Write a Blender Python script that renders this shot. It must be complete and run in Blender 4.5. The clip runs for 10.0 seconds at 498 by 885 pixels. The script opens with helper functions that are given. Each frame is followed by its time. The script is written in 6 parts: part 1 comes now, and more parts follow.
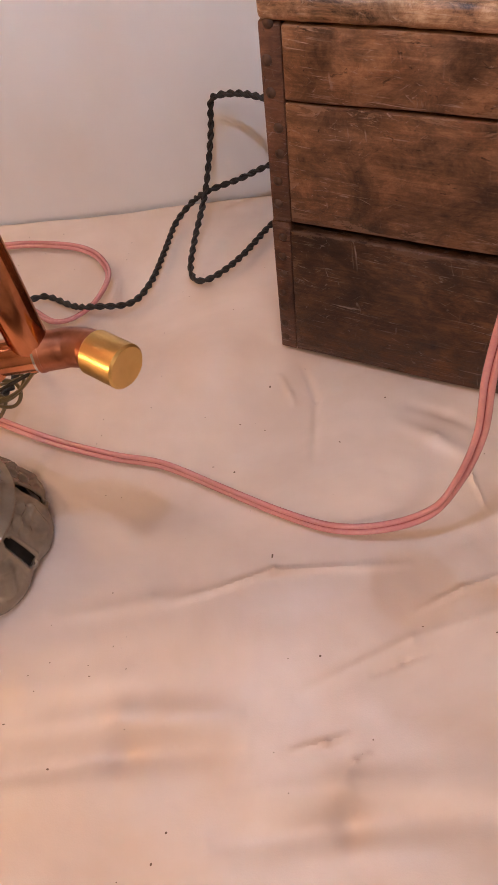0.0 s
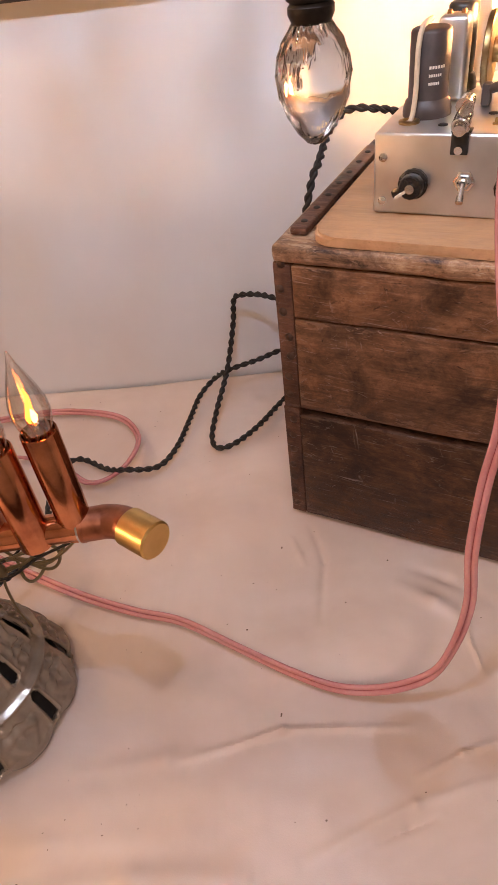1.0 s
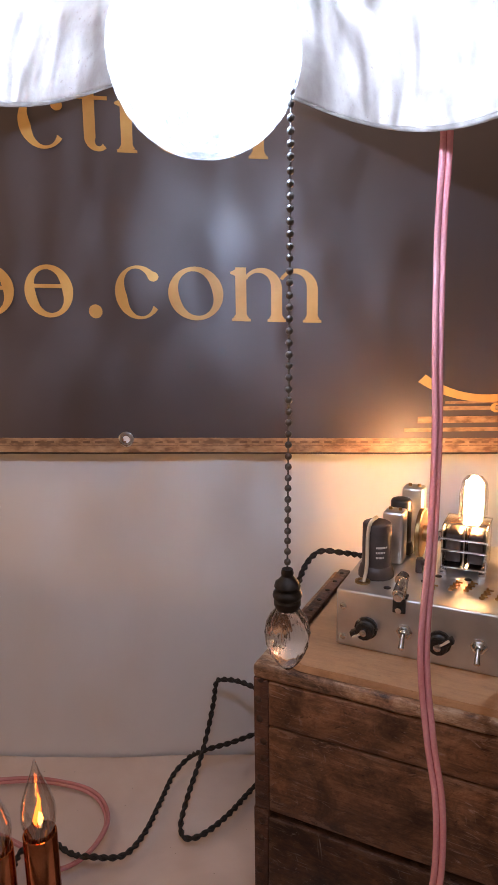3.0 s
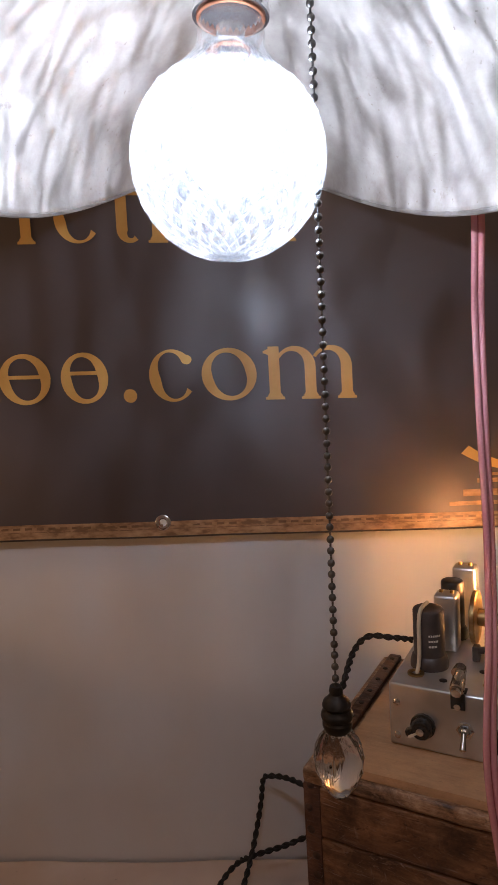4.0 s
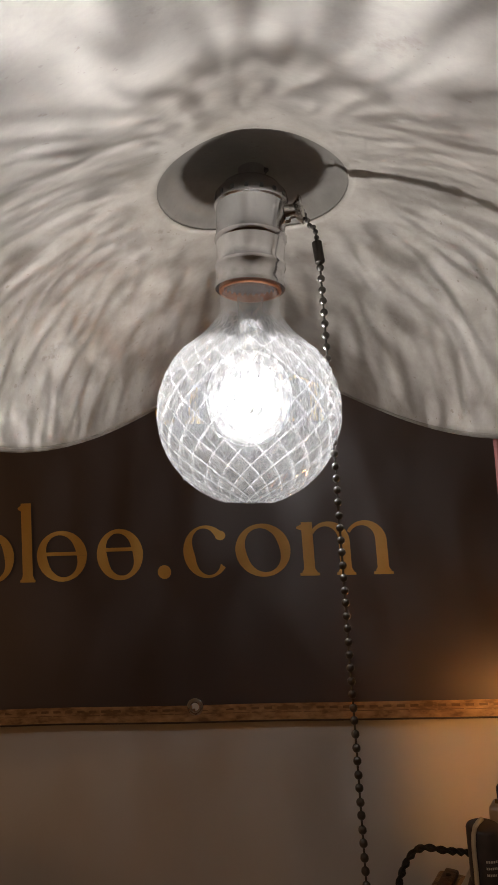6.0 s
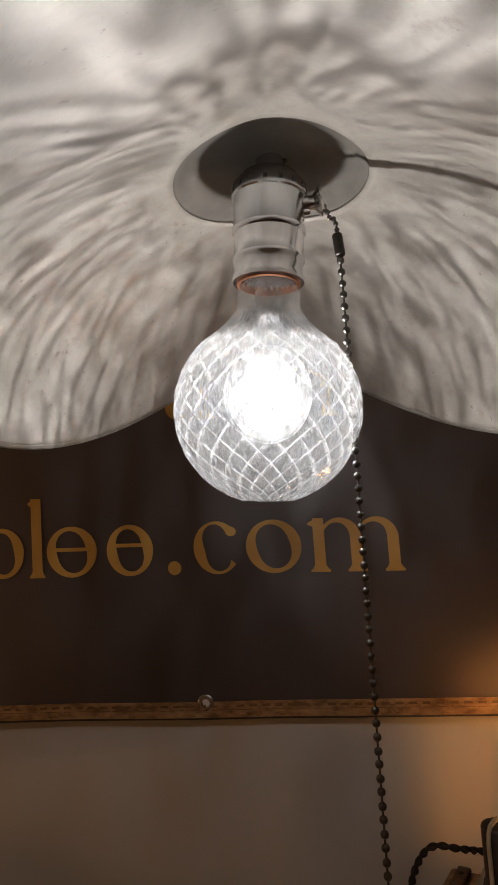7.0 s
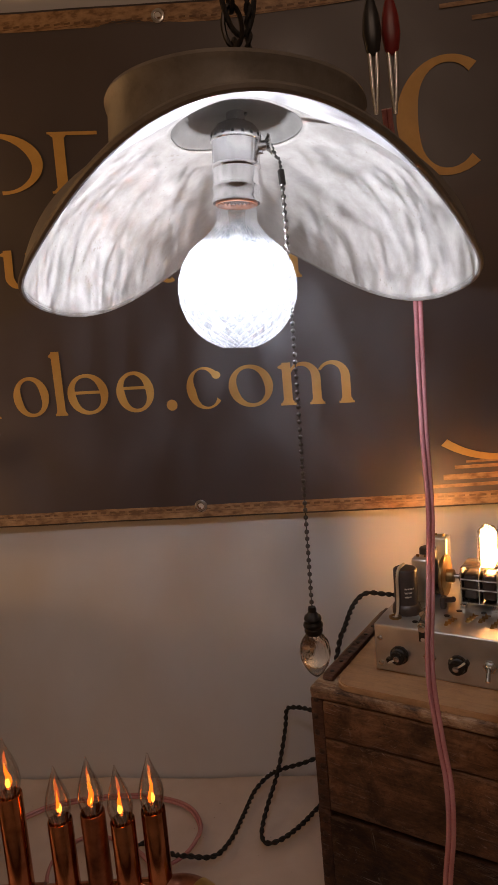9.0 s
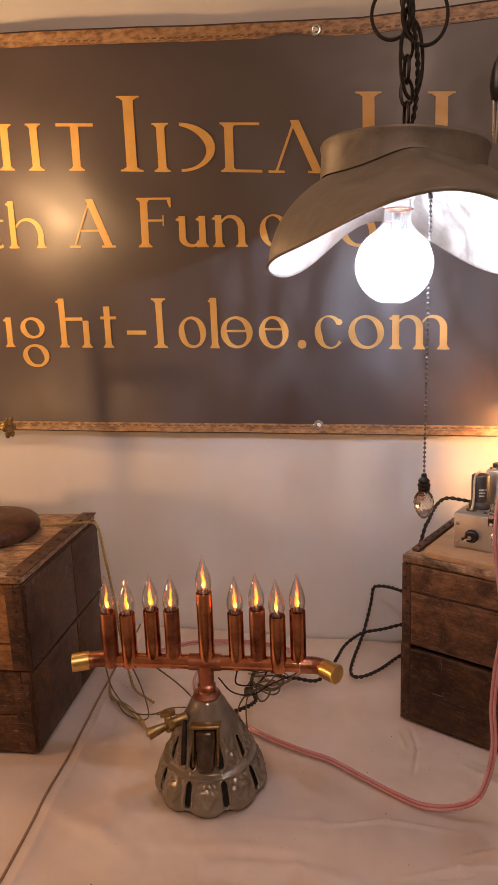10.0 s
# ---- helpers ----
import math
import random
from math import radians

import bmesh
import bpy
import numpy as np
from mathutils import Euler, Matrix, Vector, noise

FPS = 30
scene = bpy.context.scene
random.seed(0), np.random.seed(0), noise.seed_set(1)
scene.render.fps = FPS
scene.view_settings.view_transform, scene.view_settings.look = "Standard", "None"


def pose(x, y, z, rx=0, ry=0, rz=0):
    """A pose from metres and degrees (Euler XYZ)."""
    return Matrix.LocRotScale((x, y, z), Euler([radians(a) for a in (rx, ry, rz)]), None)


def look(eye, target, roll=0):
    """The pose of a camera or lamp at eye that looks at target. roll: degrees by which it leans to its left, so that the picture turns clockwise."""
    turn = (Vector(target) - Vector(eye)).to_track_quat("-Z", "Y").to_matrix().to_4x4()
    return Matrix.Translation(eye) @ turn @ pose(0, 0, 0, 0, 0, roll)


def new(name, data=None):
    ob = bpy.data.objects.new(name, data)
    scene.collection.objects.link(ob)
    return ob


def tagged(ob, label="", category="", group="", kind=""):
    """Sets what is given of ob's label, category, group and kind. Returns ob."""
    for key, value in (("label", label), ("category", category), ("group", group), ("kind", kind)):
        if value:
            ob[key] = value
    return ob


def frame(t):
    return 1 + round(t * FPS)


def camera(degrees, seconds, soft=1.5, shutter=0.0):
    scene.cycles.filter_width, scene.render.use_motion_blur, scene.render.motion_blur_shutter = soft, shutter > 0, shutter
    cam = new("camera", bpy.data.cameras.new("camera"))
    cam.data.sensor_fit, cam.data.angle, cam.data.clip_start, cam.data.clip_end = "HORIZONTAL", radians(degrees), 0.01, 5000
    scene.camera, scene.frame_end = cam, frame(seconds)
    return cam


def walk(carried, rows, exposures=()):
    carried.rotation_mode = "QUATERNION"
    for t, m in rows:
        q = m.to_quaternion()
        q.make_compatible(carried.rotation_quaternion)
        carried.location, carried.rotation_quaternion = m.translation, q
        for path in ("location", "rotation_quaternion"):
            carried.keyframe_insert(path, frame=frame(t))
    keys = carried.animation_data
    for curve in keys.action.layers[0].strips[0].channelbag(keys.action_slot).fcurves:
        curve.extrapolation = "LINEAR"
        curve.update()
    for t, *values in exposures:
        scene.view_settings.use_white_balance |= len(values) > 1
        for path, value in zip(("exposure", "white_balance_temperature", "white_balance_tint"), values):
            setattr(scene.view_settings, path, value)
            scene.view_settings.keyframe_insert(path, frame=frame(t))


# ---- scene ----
cam = camera(42.6, 10.0)
PATH = [
    (0, (0.181, -0.845, 0.523), (0.065, 0.364, -1.066), -9.6),
    (0.5, (0.179, -0.864, 0.543), (0.057, 0.476, -0.937), -9.0),
    (1, (0.19, -0.873, 0.593), (0.062, 0.65, -0.698), -8.1),
    (1.2, (0.188, -0.908, 0.622), (0.074, 0.869, -0.287), -5.2),
    (1.5, (0.185, -0.913, 0.663), (0.187, 0.954, -0.055), -1.1),
    (2, (0.189, -0.944, 0.692), (0.241, 0.976, 0.134), -2.5),
    (2.5, (0.183, -0.963, 0.725), (0.229, 0.984, 0.266), -1.1),
    (2.7, (0.185, -0.972, 0.732), (0.217, 0.984, 0.316), -0.4),
    (3.8, (0.199, -0.97, 0.736), (0.059, 1.006, 0.46), -4.0),
    (4, (0.191, -0.949, 0.754), (0.069, 1.039, 0.57), -3.3),
    (4.5, (0.206, -0.934, 0.781), (-0.063, 1.048, 0.767), -5.9),
    (5, (0.199, -0.94, 0.804), (-0.058, 1.039, 0.943), -6.5),
    (5.5, (0.207, -0.954, 0.811), (0.003, 1.021, 1.054), -4.2),
    (7, (0.198, -0.946, 0.815), (-0.042, 1.026, 1.041), -3.8),
    (7.5, (0.192, -0.952, 0.817), (-0.034, 1.026, 1.007), -4.3),
    (8, (0.186, -0.949, 0.812), (-0.025, 1.039, 0.858), -5.5),
    (8.3, (0.201, -0.979, 0.784), (0.017, 1.006, 0.622), -7.4),
    (8.5, (0.198, -1.017, 0.792), (0.045, 0.961, 0.534), -5.3),
    (8.7, (0.204, -1.06, 0.811), (0.053, 0.915, 0.538), -6.0),
    (9, (0.231, -1.165, 0.806), (0.003, 0.808, 0.566), -5.0),
    (9.1, (0.247, -1.2, 0.802), (-0.068, 0.761, 0.561), -4.1),
    (9.3, (0.254, -1.28, 0.777), (-0.226, 0.638, 0.475), -4.3),
    (9.5, (0.255, -1.35, 0.769), (-0.329, 0.533, 0.436), -4.6),
    (9.7, (0.232, -1.438, 0.772), (-0.335, 0.449, 0.429), -5.4),
    (9.8, (0.21, -1.481, 0.735), (-0.293, 0.436, 0.458), -4.5),
    (10, (0.16, -1.517, 0.807), (-0.265, 0.401, 0.429), -2.2),
]

# ---- exposure and light ----
EXPOSURES = [(0.0, 2.45, 5750, 9), (1.0, 2.35, 5700, 9), (1.5, 1.6, 5750, 10), (2.5, 1.4, 5400, 10), (4.0, 0.4, 6000, 10), (4.5, -0.45, 6300, 7), (5.0, -0.95, 7100, 7), (5.5, -1.1, 7850, 8),
             (7.5, -1.05, 7850, 8), (8.0, -0.85, 7600, 8), (8.5, 0.25, 7000, 10), (9.0, 0.2, 6600, 10), (9.3, 0.5, 6600, 12), (9.5, 1.0, 6500, 13), (10.0, 1.6, 6300, 13)]
walk(cam, [(t, look(eye, target, roll)) for t, eye, target, roll in PATH], EXPOSURES)

world = bpy.data.worlds.new("world")
world.use_nodes = True
world.node_tree.nodes["Background"].inputs[0].default_value = (1.0, 0.72, 0.48, 1)
world.node_tree.nodes["Background"].inputs[1].default_value = 0.02
scene.world = world


def lamp(name, kind, where, target, energy, colour, size):
    data = bpy.data.lights.new(name, kind)
    data.energy, data.color = energy, colour
    if kind == "AREA":
        data.shape, data.size = "DISK", size
    else:
        data.shadow_soft_size = size
    ob = new(name, data)
    ob.matrix_world = look(where, target)
    return ob


# unseen warm fill added behind the camera for general room light
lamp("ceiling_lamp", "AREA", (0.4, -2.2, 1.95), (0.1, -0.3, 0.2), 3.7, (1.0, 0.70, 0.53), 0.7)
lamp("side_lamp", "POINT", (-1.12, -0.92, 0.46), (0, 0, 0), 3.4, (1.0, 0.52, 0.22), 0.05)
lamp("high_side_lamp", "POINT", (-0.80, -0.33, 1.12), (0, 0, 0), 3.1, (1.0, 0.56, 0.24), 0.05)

# ---- mesh helpers ----


def rot_z(deg):
    return Matrix.Rotation(radians(deg), 4, "Z")


def mesh_of(name, verts, faces, smooth=True):
    me = bpy.data.meshes.new(name)
    me.from_pydata([tuple(v) for v in verts], [], faces)
    me.update()
    if smooth:
        me.polygons.foreach_set("use_smooth", [True] * len(me.polygons))
    return me


def part(name, geo, material, parent=None, label="", smooth=True):
    """One mesh object from a bmesh or a mesh, under a thing or a part."""
    if isinstance(geo, bmesh.types.BMesh):
        me = bpy.data.meshes.new(name)
        bmesh.ops.recalc_face_normals(geo, faces=geo.faces)
        geo.to_mesh(me)
        geo.free()
        me.polygons.foreach_set("use_smooth", [smooth] * len(me.polygons))
    else:
        me = geo
    if smooth and len(me.polygons):
        me.set_sharp_from_angle(angle=radians(38))
    if not me.materials:
        me.materials.append(material)
    ob = new(name, me)
    if parent is not None:
        ob.parent = parent
    if label:
        tagged(ob, label)
    return ob


def thing(name, label, category, m=None, group="", kind=""):
    ob = new(name)
    ob.empty_display_size = 0.05
    if m is not None:
        ob.matrix_basis = m
    return tagged(ob, label, category, group, kind)


def box(bm, lo, hi, bevel=0.0, m=None, seg=2):
    lo, hi = Vector(lo), Vector(hi)
    made = bmesh.ops.create_cube(bm, size=1.0)["verts"]
    c, s = (lo + hi) / 2, hi - lo
    for v in made:
        v.co = Vector((c.x + v.co.x * s.x, c.y + v.co.y * s.y, c.z + v.co.z * s.z))
    if bevel > 0:
        edges = list({e for v in made for e in v.link_edges})
        r = bmesh.ops.bevel(bm, geom=edges, offset=bevel, segments=seg, affect="EDGES", profile=0.5)
        made = list({v for f in r["faces"] for v in f.verts} | {v for v in made if v.is_valid})
    if m is not None:
        bmesh.ops.transform(bm, matrix=m, verts=[v for v in made if v.is_valid])
    return bm


def lathe(bm, profile, seg=32, m=None, ripple=None):
    """Turns (radius, height) pairs round z; ripple(angle, radius, height) gives a new radius."""
    rings = []
    for r, z in profile:
        if r < 1e-6:
            rings.append([bm.verts.new((0, 0, z))])
            continue
        ring = []
        for i in range(seg):
            a = 2 * math.pi * i / seg
            rr = ripple(a, r, z) if ripple else r
            ring.append(bm.verts.new((rr * math.cos(a), rr * math.sin(a), z)))
        rings.append(ring)
    for a, b in zip(rings, rings[1:]):
        for i in range(seg):
            j = (i + 1) % seg
            if len(a) == 1 and len(b) == 1:
                continue
            if len(a) == 1:
                bm.faces.new((a[0], b[j], b[i]))
            elif len(b) == 1:
                bm.faces.new((a[i], a[j], b[0]))
            else:
                bm.faces.new((a[i], a[j], b[j], b[i]))
    if m is not None:
        bmesh.ops.transform(bm, matrix=m, verts=[v for ring in rings for v in ring])
    return bm


def aim(p, q):
    """The pose at p whose z axis points at q."""
    d = Vector(q) - Vector(p)
    return Matrix.Translation(p) @ d.to_track_quat("Z", "Y").to_matrix().to_4x4()


def rod(bm, p, q, r, seg=16, r2=None, bevel=0.0):
    d = (Vector(q) - Vector(p)).length
    r2 = r if r2 is None else r2
    b = bevel
    prof = [(0, 0), (r - b, 0), (r, b), (r2, d - b), (r2 - b, d), (0, d)] if b else [(0, 0), (r, 0), (r2, d), (0, d)]
    return lathe(bm, prof, seg, aim(p, q))


def spline(points, step=0.006):
    """A smooth line through the points, evenly stepped."""
    p = [Vector(q) for q in points]
    p = [p[0] * 2 - p[1]] + p + [p[-1] * 2 - p[-2]]
    out = []
    for a, b, c, d in zip(p, p[1:], p[2:], p[3:]):
        n = max(2, int((c - b).length / step))
        for i in range(n):
            t = i / n
            out.append(0.5 * (2 * b + (c - a) * t + (2 * a - 5 * b + 4 * c - d) * t * t + (3 * b - a - 3 * c + d) * t ** 3))
    out.append(p[-2])
    return out


def frames_along(line):
    n = Vector((0, 0, 1))
    res = []
    for i, q in enumerate(line):
        t = (line[min(i + 1, len(line) - 1)] - line[max(i - 1, 0)]).normalized()
        n = n - t * n.dot(t)
        if n.length < 1e-4:
            n = t.orthogonal()
        n.normalize()
        res.append((q, t, n, t.cross(n)))
    return res


def sweep(line, r, seg=8, offset=None):
    """A tube along the line; offset(i, length) gives an angle and a distance off the axis."""
    verts, faces, run = [], [], 0.0
    fr = frames_along(line)
    for i, (q, t, n, b) in enumerate(fr):
        if i:
            run += (q - fr[i - 1][0]).length
        c = q
        if offset:
            a, d = offset(i, run)
            c = q + (n * math.cos(a) + b * math.sin(a)) * d
        for k in range(seg):
            a = 2 * math.pi * k / seg
            verts.append(c + (n * math.cos(a) + b * math.sin(a)) * r)
    for i in range(len(fr) - 1):
        for k in range(seg):
            j = (k + 1) % seg
            faces.append((i * seg + k, i * seg + j, (i + 1) * seg + j, (i + 1) * seg + k))
    faces.append(tuple(range(seg - 1, -1, -1)))
    faces.append(tuple((len(fr) - 1) * seg + k for k in range(seg)))
    return verts, faces


def tube(name, points, r, seg=8, step=0.006):
    return mesh_of(name, *sweep(spline(points, step), r, seg))


def strands(name, points, r, gap, pitch, count=2, seg=7, step=0.003, start=0.0):
    verts, faces = [], []
    line = spline(points, step)
    for k in range(count):
        v, f = sweep(line, r, seg, lambda i, s: (start + 2 * math.pi * (s / pitch + k / count), gap))
        faces += [tuple(len(verts) + j for j in q) for q in f]
        verts += v
    return mesh_of(name, verts, faces)


def grid(x0, x1, y0, y1, nx, ny, place):
    verts = [place(x0 + (x1 - x0) * i / nx, y0 + (y1 - y0) * j / ny) for j in range(ny + 1) for i in range(nx + 1)]
    w = nx + 1
    faces = [(j * w + i, j * w + i + 1, (j + 1) * w + i + 1, (j + 1) * w + i) for j in range(ny) for i in range(nx)]
    return verts, faces


# ---- materials ----


def gloss_band(lo, hi):
    """Keeps a roughness range wholly satin or wholly shiny."""
    return (max(lo, 0.29), max(hi, 0.34)) if (lo + hi) / 2 >= 0.25 else (max(lo, 0.04), min(hi, 0.26))


class Nodes:
    def __init__(self, name):
        self.mat = bpy.data.materials.new(name)
        self.mat.use_nodes = True
        self.tree = self.mat.node_tree
        self.bsdf = self.tree.nodes["Principled BSDF"]
        self.out = self.tree.nodes["Material Output"]
        self.coord = self.tree.nodes.new("ShaderNodeTexCoord").outputs["Object"]

    def add(self, kind, **values):
        node = self.tree.nodes.new(kind)
        for k, v in values.items():
            node.inputs[k.replace("_", " ")].default_value = v
        return node

    def link(self, a, b):
        self.tree.links.new(a, b)

    def scaled(self, scale, turn=(0, 0, 0)):
        mp = self.add("ShaderNodeMapping")
        mp.inputs["Scale"].default_value = scale
        mp.inputs["Rotation"].default_value = turn
        self.link(self.coord, mp.inputs["Vector"])
        return mp.outputs[0]

    def noise(self, scale, detail=4.0, rough=0.55, stretch=(1, 1, 1), distort=0.0):
        n = self.add("ShaderNodeTexNoise", Scale=scale, Detail=detail, Roughness=rough, Distortion=distort)
        self.link(self.scaled(stretch), n.inputs["Vector"])
        return n.outputs["Fac"]

    def ramp(self, fac, stops):
        r = self.add("ShaderNodeValToRGB")
        e = r.color_ramp.elements
        while len(e) < len(stops):
            e.new(0.5)
        for el, (p, c) in zip(e, stops):
            el.position = p
            el.color = (*c, 1) if len(c) == 3 else c
        self.link(fac, r.inputs[0])
        return r.outputs[0]

    def mix(self, fac, a, b, blend="MIX"):
        m = self.tree.nodes.new("ShaderNodeMix")
        m.data_type, m.blend_type = "RGBA", blend
        for sock, v in ((m.inputs[0], fac), (m.inputs[6], a), (m.inputs[7], b)):
            if isinstance(v, (int, float)):
                sock.default_value = v
            elif isinstance(v, tuple):
                sock.default_value = (*v, 1)
            else:
                self.link(v, sock)
        return m.outputs[2]

    def span(self, fac, lo, hi, a=0.0, b=1.0):
        m = self.add("ShaderNodeMapRange")
        for k, v in (("From Min", a), ("From Max", b), ("To Min", lo), ("To Max", hi)):
            m.inputs[k].default_value = v
        self.link(fac, m.inputs["Value"])
        return m.outputs[0]

    def set(self, **values):
        for k, v in values.items():
            sock = self.bsdf.inputs[k.replace("_", " ")]
            if hasattr(v, "is_linked"):
                self.link(v, sock)
            elif isinstance(v, tuple):
                sock.default_value = (*v, 1)
            else:
                sock.default_value = v

    def bump(self, height, strength=0.3, distance=0.002):
        b = self.add("ShaderNodeBump", Strength=strength, Distance=distance)
        self.link(height, b.inputs["Height"])
        self.link(b.outputs[0], self.bsdf.inputs["Normal"])
        return b.outputs[0]


def plain(name, a, b, rough=0.5, metal=0.0, scale=40.0, bump=0.1, dist=0.001, spread=0.12):
    n = Nodes(name)
    fac = n.noise(scale, 6)
    n.set(Base_Color=n.ramp(fac, [(0.3, a), (0.7, b)]), Metallic=metal,
          Roughness=n.span(n.noise(scale * 0.35, 5), *gloss_band(rough - spread, min(1.0, rough + spread)), 0.3, 0.7))
    if bump:
        n.bump(n.noise(scale * 3, 5), bump, dist)
    return n.mat


def wood(name, dark, mid, light, rough=0.5, grain=1.0, wear=0.35, stained=0.9):
    """Old boards: grain runs along local x."""
    n = Nodes(name)
    info = n.tree.nodes.new("ShaderNodeObjectInfo")
    shift = n.tree.nodes.new("ShaderNodeVectorMath")
    shift.operation = "MULTIPLY_ADD"
    comb = n.add("ShaderNodeCombineXYZ")
    for i in range(3):
        n.link(info.outputs["Random"], comb.inputs[i])
    n.link(comb.outputs[0], shift.inputs[0])
    shift.inputs[1].default_value = (7.0, 3.0, 5.0)
    n.link(n.coord, shift.inputs[2])
    n.coord = shift.outputs[0]
    fine = n.noise(300 * grain, 6, 0.75, (0.05, 1, 1), 0.4)
    mottle = n.noise(46, 8, 0.8, (0.7, 1, 1), 0.5)
    broad = n.noise(9, 6, 0.7, (0.7, 1, 1), 1.2)
    base = n.ramp(n.mix(0.7, fine, mottle), [(0.36, dark), (0.5, mid), (0.66, light)])
    stain = n.ramp(broad, [(0.36, (0.30, 0.26, 0.24)), (0.48, (0.85, 0.83, 0.81)), (0.62, (1.3, 1.22, 1.12))])
    col = n.mix(stained, base, stain, "MULTIPLY")
    pale = tuple(min(1, 0.75 * c + 0.14) for c in light)
    patch = n.ramp(n.noise(15, 5, 0.7), [(0.42, (0.15, 0.15, 0.15)), (0.56, (1, 1, 1))])
    for turn, scale, lo in (((0, 0.35, 0.2), 300, 0.64), ((0, -0.7, -0.3), 330, 0.655), ((0.3, 1.35, 0.5), 190, 0.665), ((0, 0.06, 0), 380, 0.61)):
        t = n.add("ShaderNodeTexNoise", Scale=scale, Detail=3.0, Roughness=0.6, Distortion=0.8)
        mp = n.add("ShaderNodeMapping")
        mp.vector_type = "TEXTURE"
        mp.inputs["Rotation"].default_value = turn
        mp.inputs["Scale"].default_value = (16, 1, 1)
        n.link(n.coord, mp.inputs["Vector"])
        n.link(mp.outputs[0], t.inputs["Vector"])
        line = n.ramp(t.outputs["Fac"], [(lo, (0, 0, 0)), (lo + 0.10, (wear, wear, wear))])
        col = n.mix(n.mix(1.0, line, patch, "MULTIPLY"), col, pale)
    # boards rubbed pale and flaked along their long edges and ends
    box_pos = n.add("ShaderNodeSeparateXYZ")
    n.link(n.tree.nodes["Texture Coordinate"].outputs["Generated"], box_pos.inputs[0])
    away = []
    for axis, reach in ((0, 5.0), (2, 1.0)):
        mid = n.tree.nodes.new("ShaderNodeMath")
        mid.operation = "SUBTRACT"
        n.link(box_pos.outputs[axis], mid.inputs[0])
        mid.inputs[1].default_value = 0.5
        size = n.tree.nodes.new("ShaderNodeMath")
        size.operation = "ABSOLUTE"
        n.link(mid.outputs[0], size.inputs[0])
        away.append(n.span(size.outputs[0], 0.5 * reach, 0.0, 0.0, 0.5))
    least = n.tree.nodes.new("ShaderNodeMath")
    least.operation = "MINIMUM"
    n.link(away[0], least.inputs[0])
    n.link(away[1], least.inputs[1])
    flake = n.span(n.noise(95, 7, 0.75, (0.22, 1, 1), 0.6), -0.30, 0.36, 0.2, 0.8)
    total = n.tree.nodes.new("ShaderNodeMath")
    n.link(least.outputs[0], total.inputs[0])
    n.link(flake, total.inputs[1])
    rub = n.ramp(total.outputs[0], [(0.0, (wear * 0.6, wear * 0.6, wear * 0.6)), (0.03, (0, 0, 0))])
    col = n.mix(rub, col, tuple(0.9 * c + 0.03 for c in light))
    pits = n.ramp(n.noise(160, 4, 0.7, (0.5, 1, 1), 1.0), [(0.30, (0.25, 0.22, 0.2)), (0.37, (1, 1, 1))])
    col = n.mix(stained, col, pits, "MULTIPLY")
    val = n.span(info.outputs["Random"], 0.85, 1.2)
    hsv = n.add("ShaderNodeHueSaturation")
    n.link(val, hsv.inputs["Value"])
    n.link(col, hsv.inputs["Color"])
    n.set(Base_Color=hsv.outputs[0], Roughness=n.span(mottle, max(0.29, rough - 0.12), rough + 0.2, 0.35, 0.65), Specular_IOR_Level=0.35)
    n.bump(n.mix(0.5, fine, mottle), 0.45, 0.0014)
    return n.mat


def glass(name, tint=(1, 1, 1), gloss=0.12, rough=0.03, pattern=0.0, haze=0.0):
    """Thin clear glass that lets light straight through."""
    n = Nodes(name)
    clear = n.add("ShaderNodeBsdfTransparent")
    if pattern:
        v = n.noise(52, 2, 0.5, (1, 1, 0.45), 0.8)
        n.link(n.ramp(v, [(0.36, tuple(c * (1 - pattern) for c in tint)), (0.6, tint)]), clear.inputs[0])
    else:
        clear.inputs[0].default_value = (*tint, 1)
    shiny = n.add("ShaderNodeBsdfGlossy", Roughness=rough)
    fres = n.add("ShaderNodeLayerWeight", Blend=0.35)
    fac = n.span(fres.outputs["Facing"], gloss, min(1.0, gloss + 0.6))
    m = n.tree.nodes.new("ShaderNodeMixShader")
    n.link(fac, m.inputs[0])
    n.link(clear.outputs[0], m.inputs[1])
    n.link(shiny.outputs[0], m.inputs[2])
    last = m.outputs[0]
    if haze:
        milk = n.add("ShaderNodeBsdfTranslucent")
        milk.inputs[0].default_value = (*tint, 1)
        m2 = n.tree.nodes.new("ShaderNodeMixShader")
        n.link(n.span(n.noise(170, 3, 0.6), 0.0, haze * 2, 0.42, 0.6), m2.inputs[0])
        n.link(last, m2.inputs[1])
        n.link(milk.outputs[0], m2.inputs[2])
        last = m2.outputs[0]
    n.link(last, n.out.inputs["Surface"])
    return n.mat


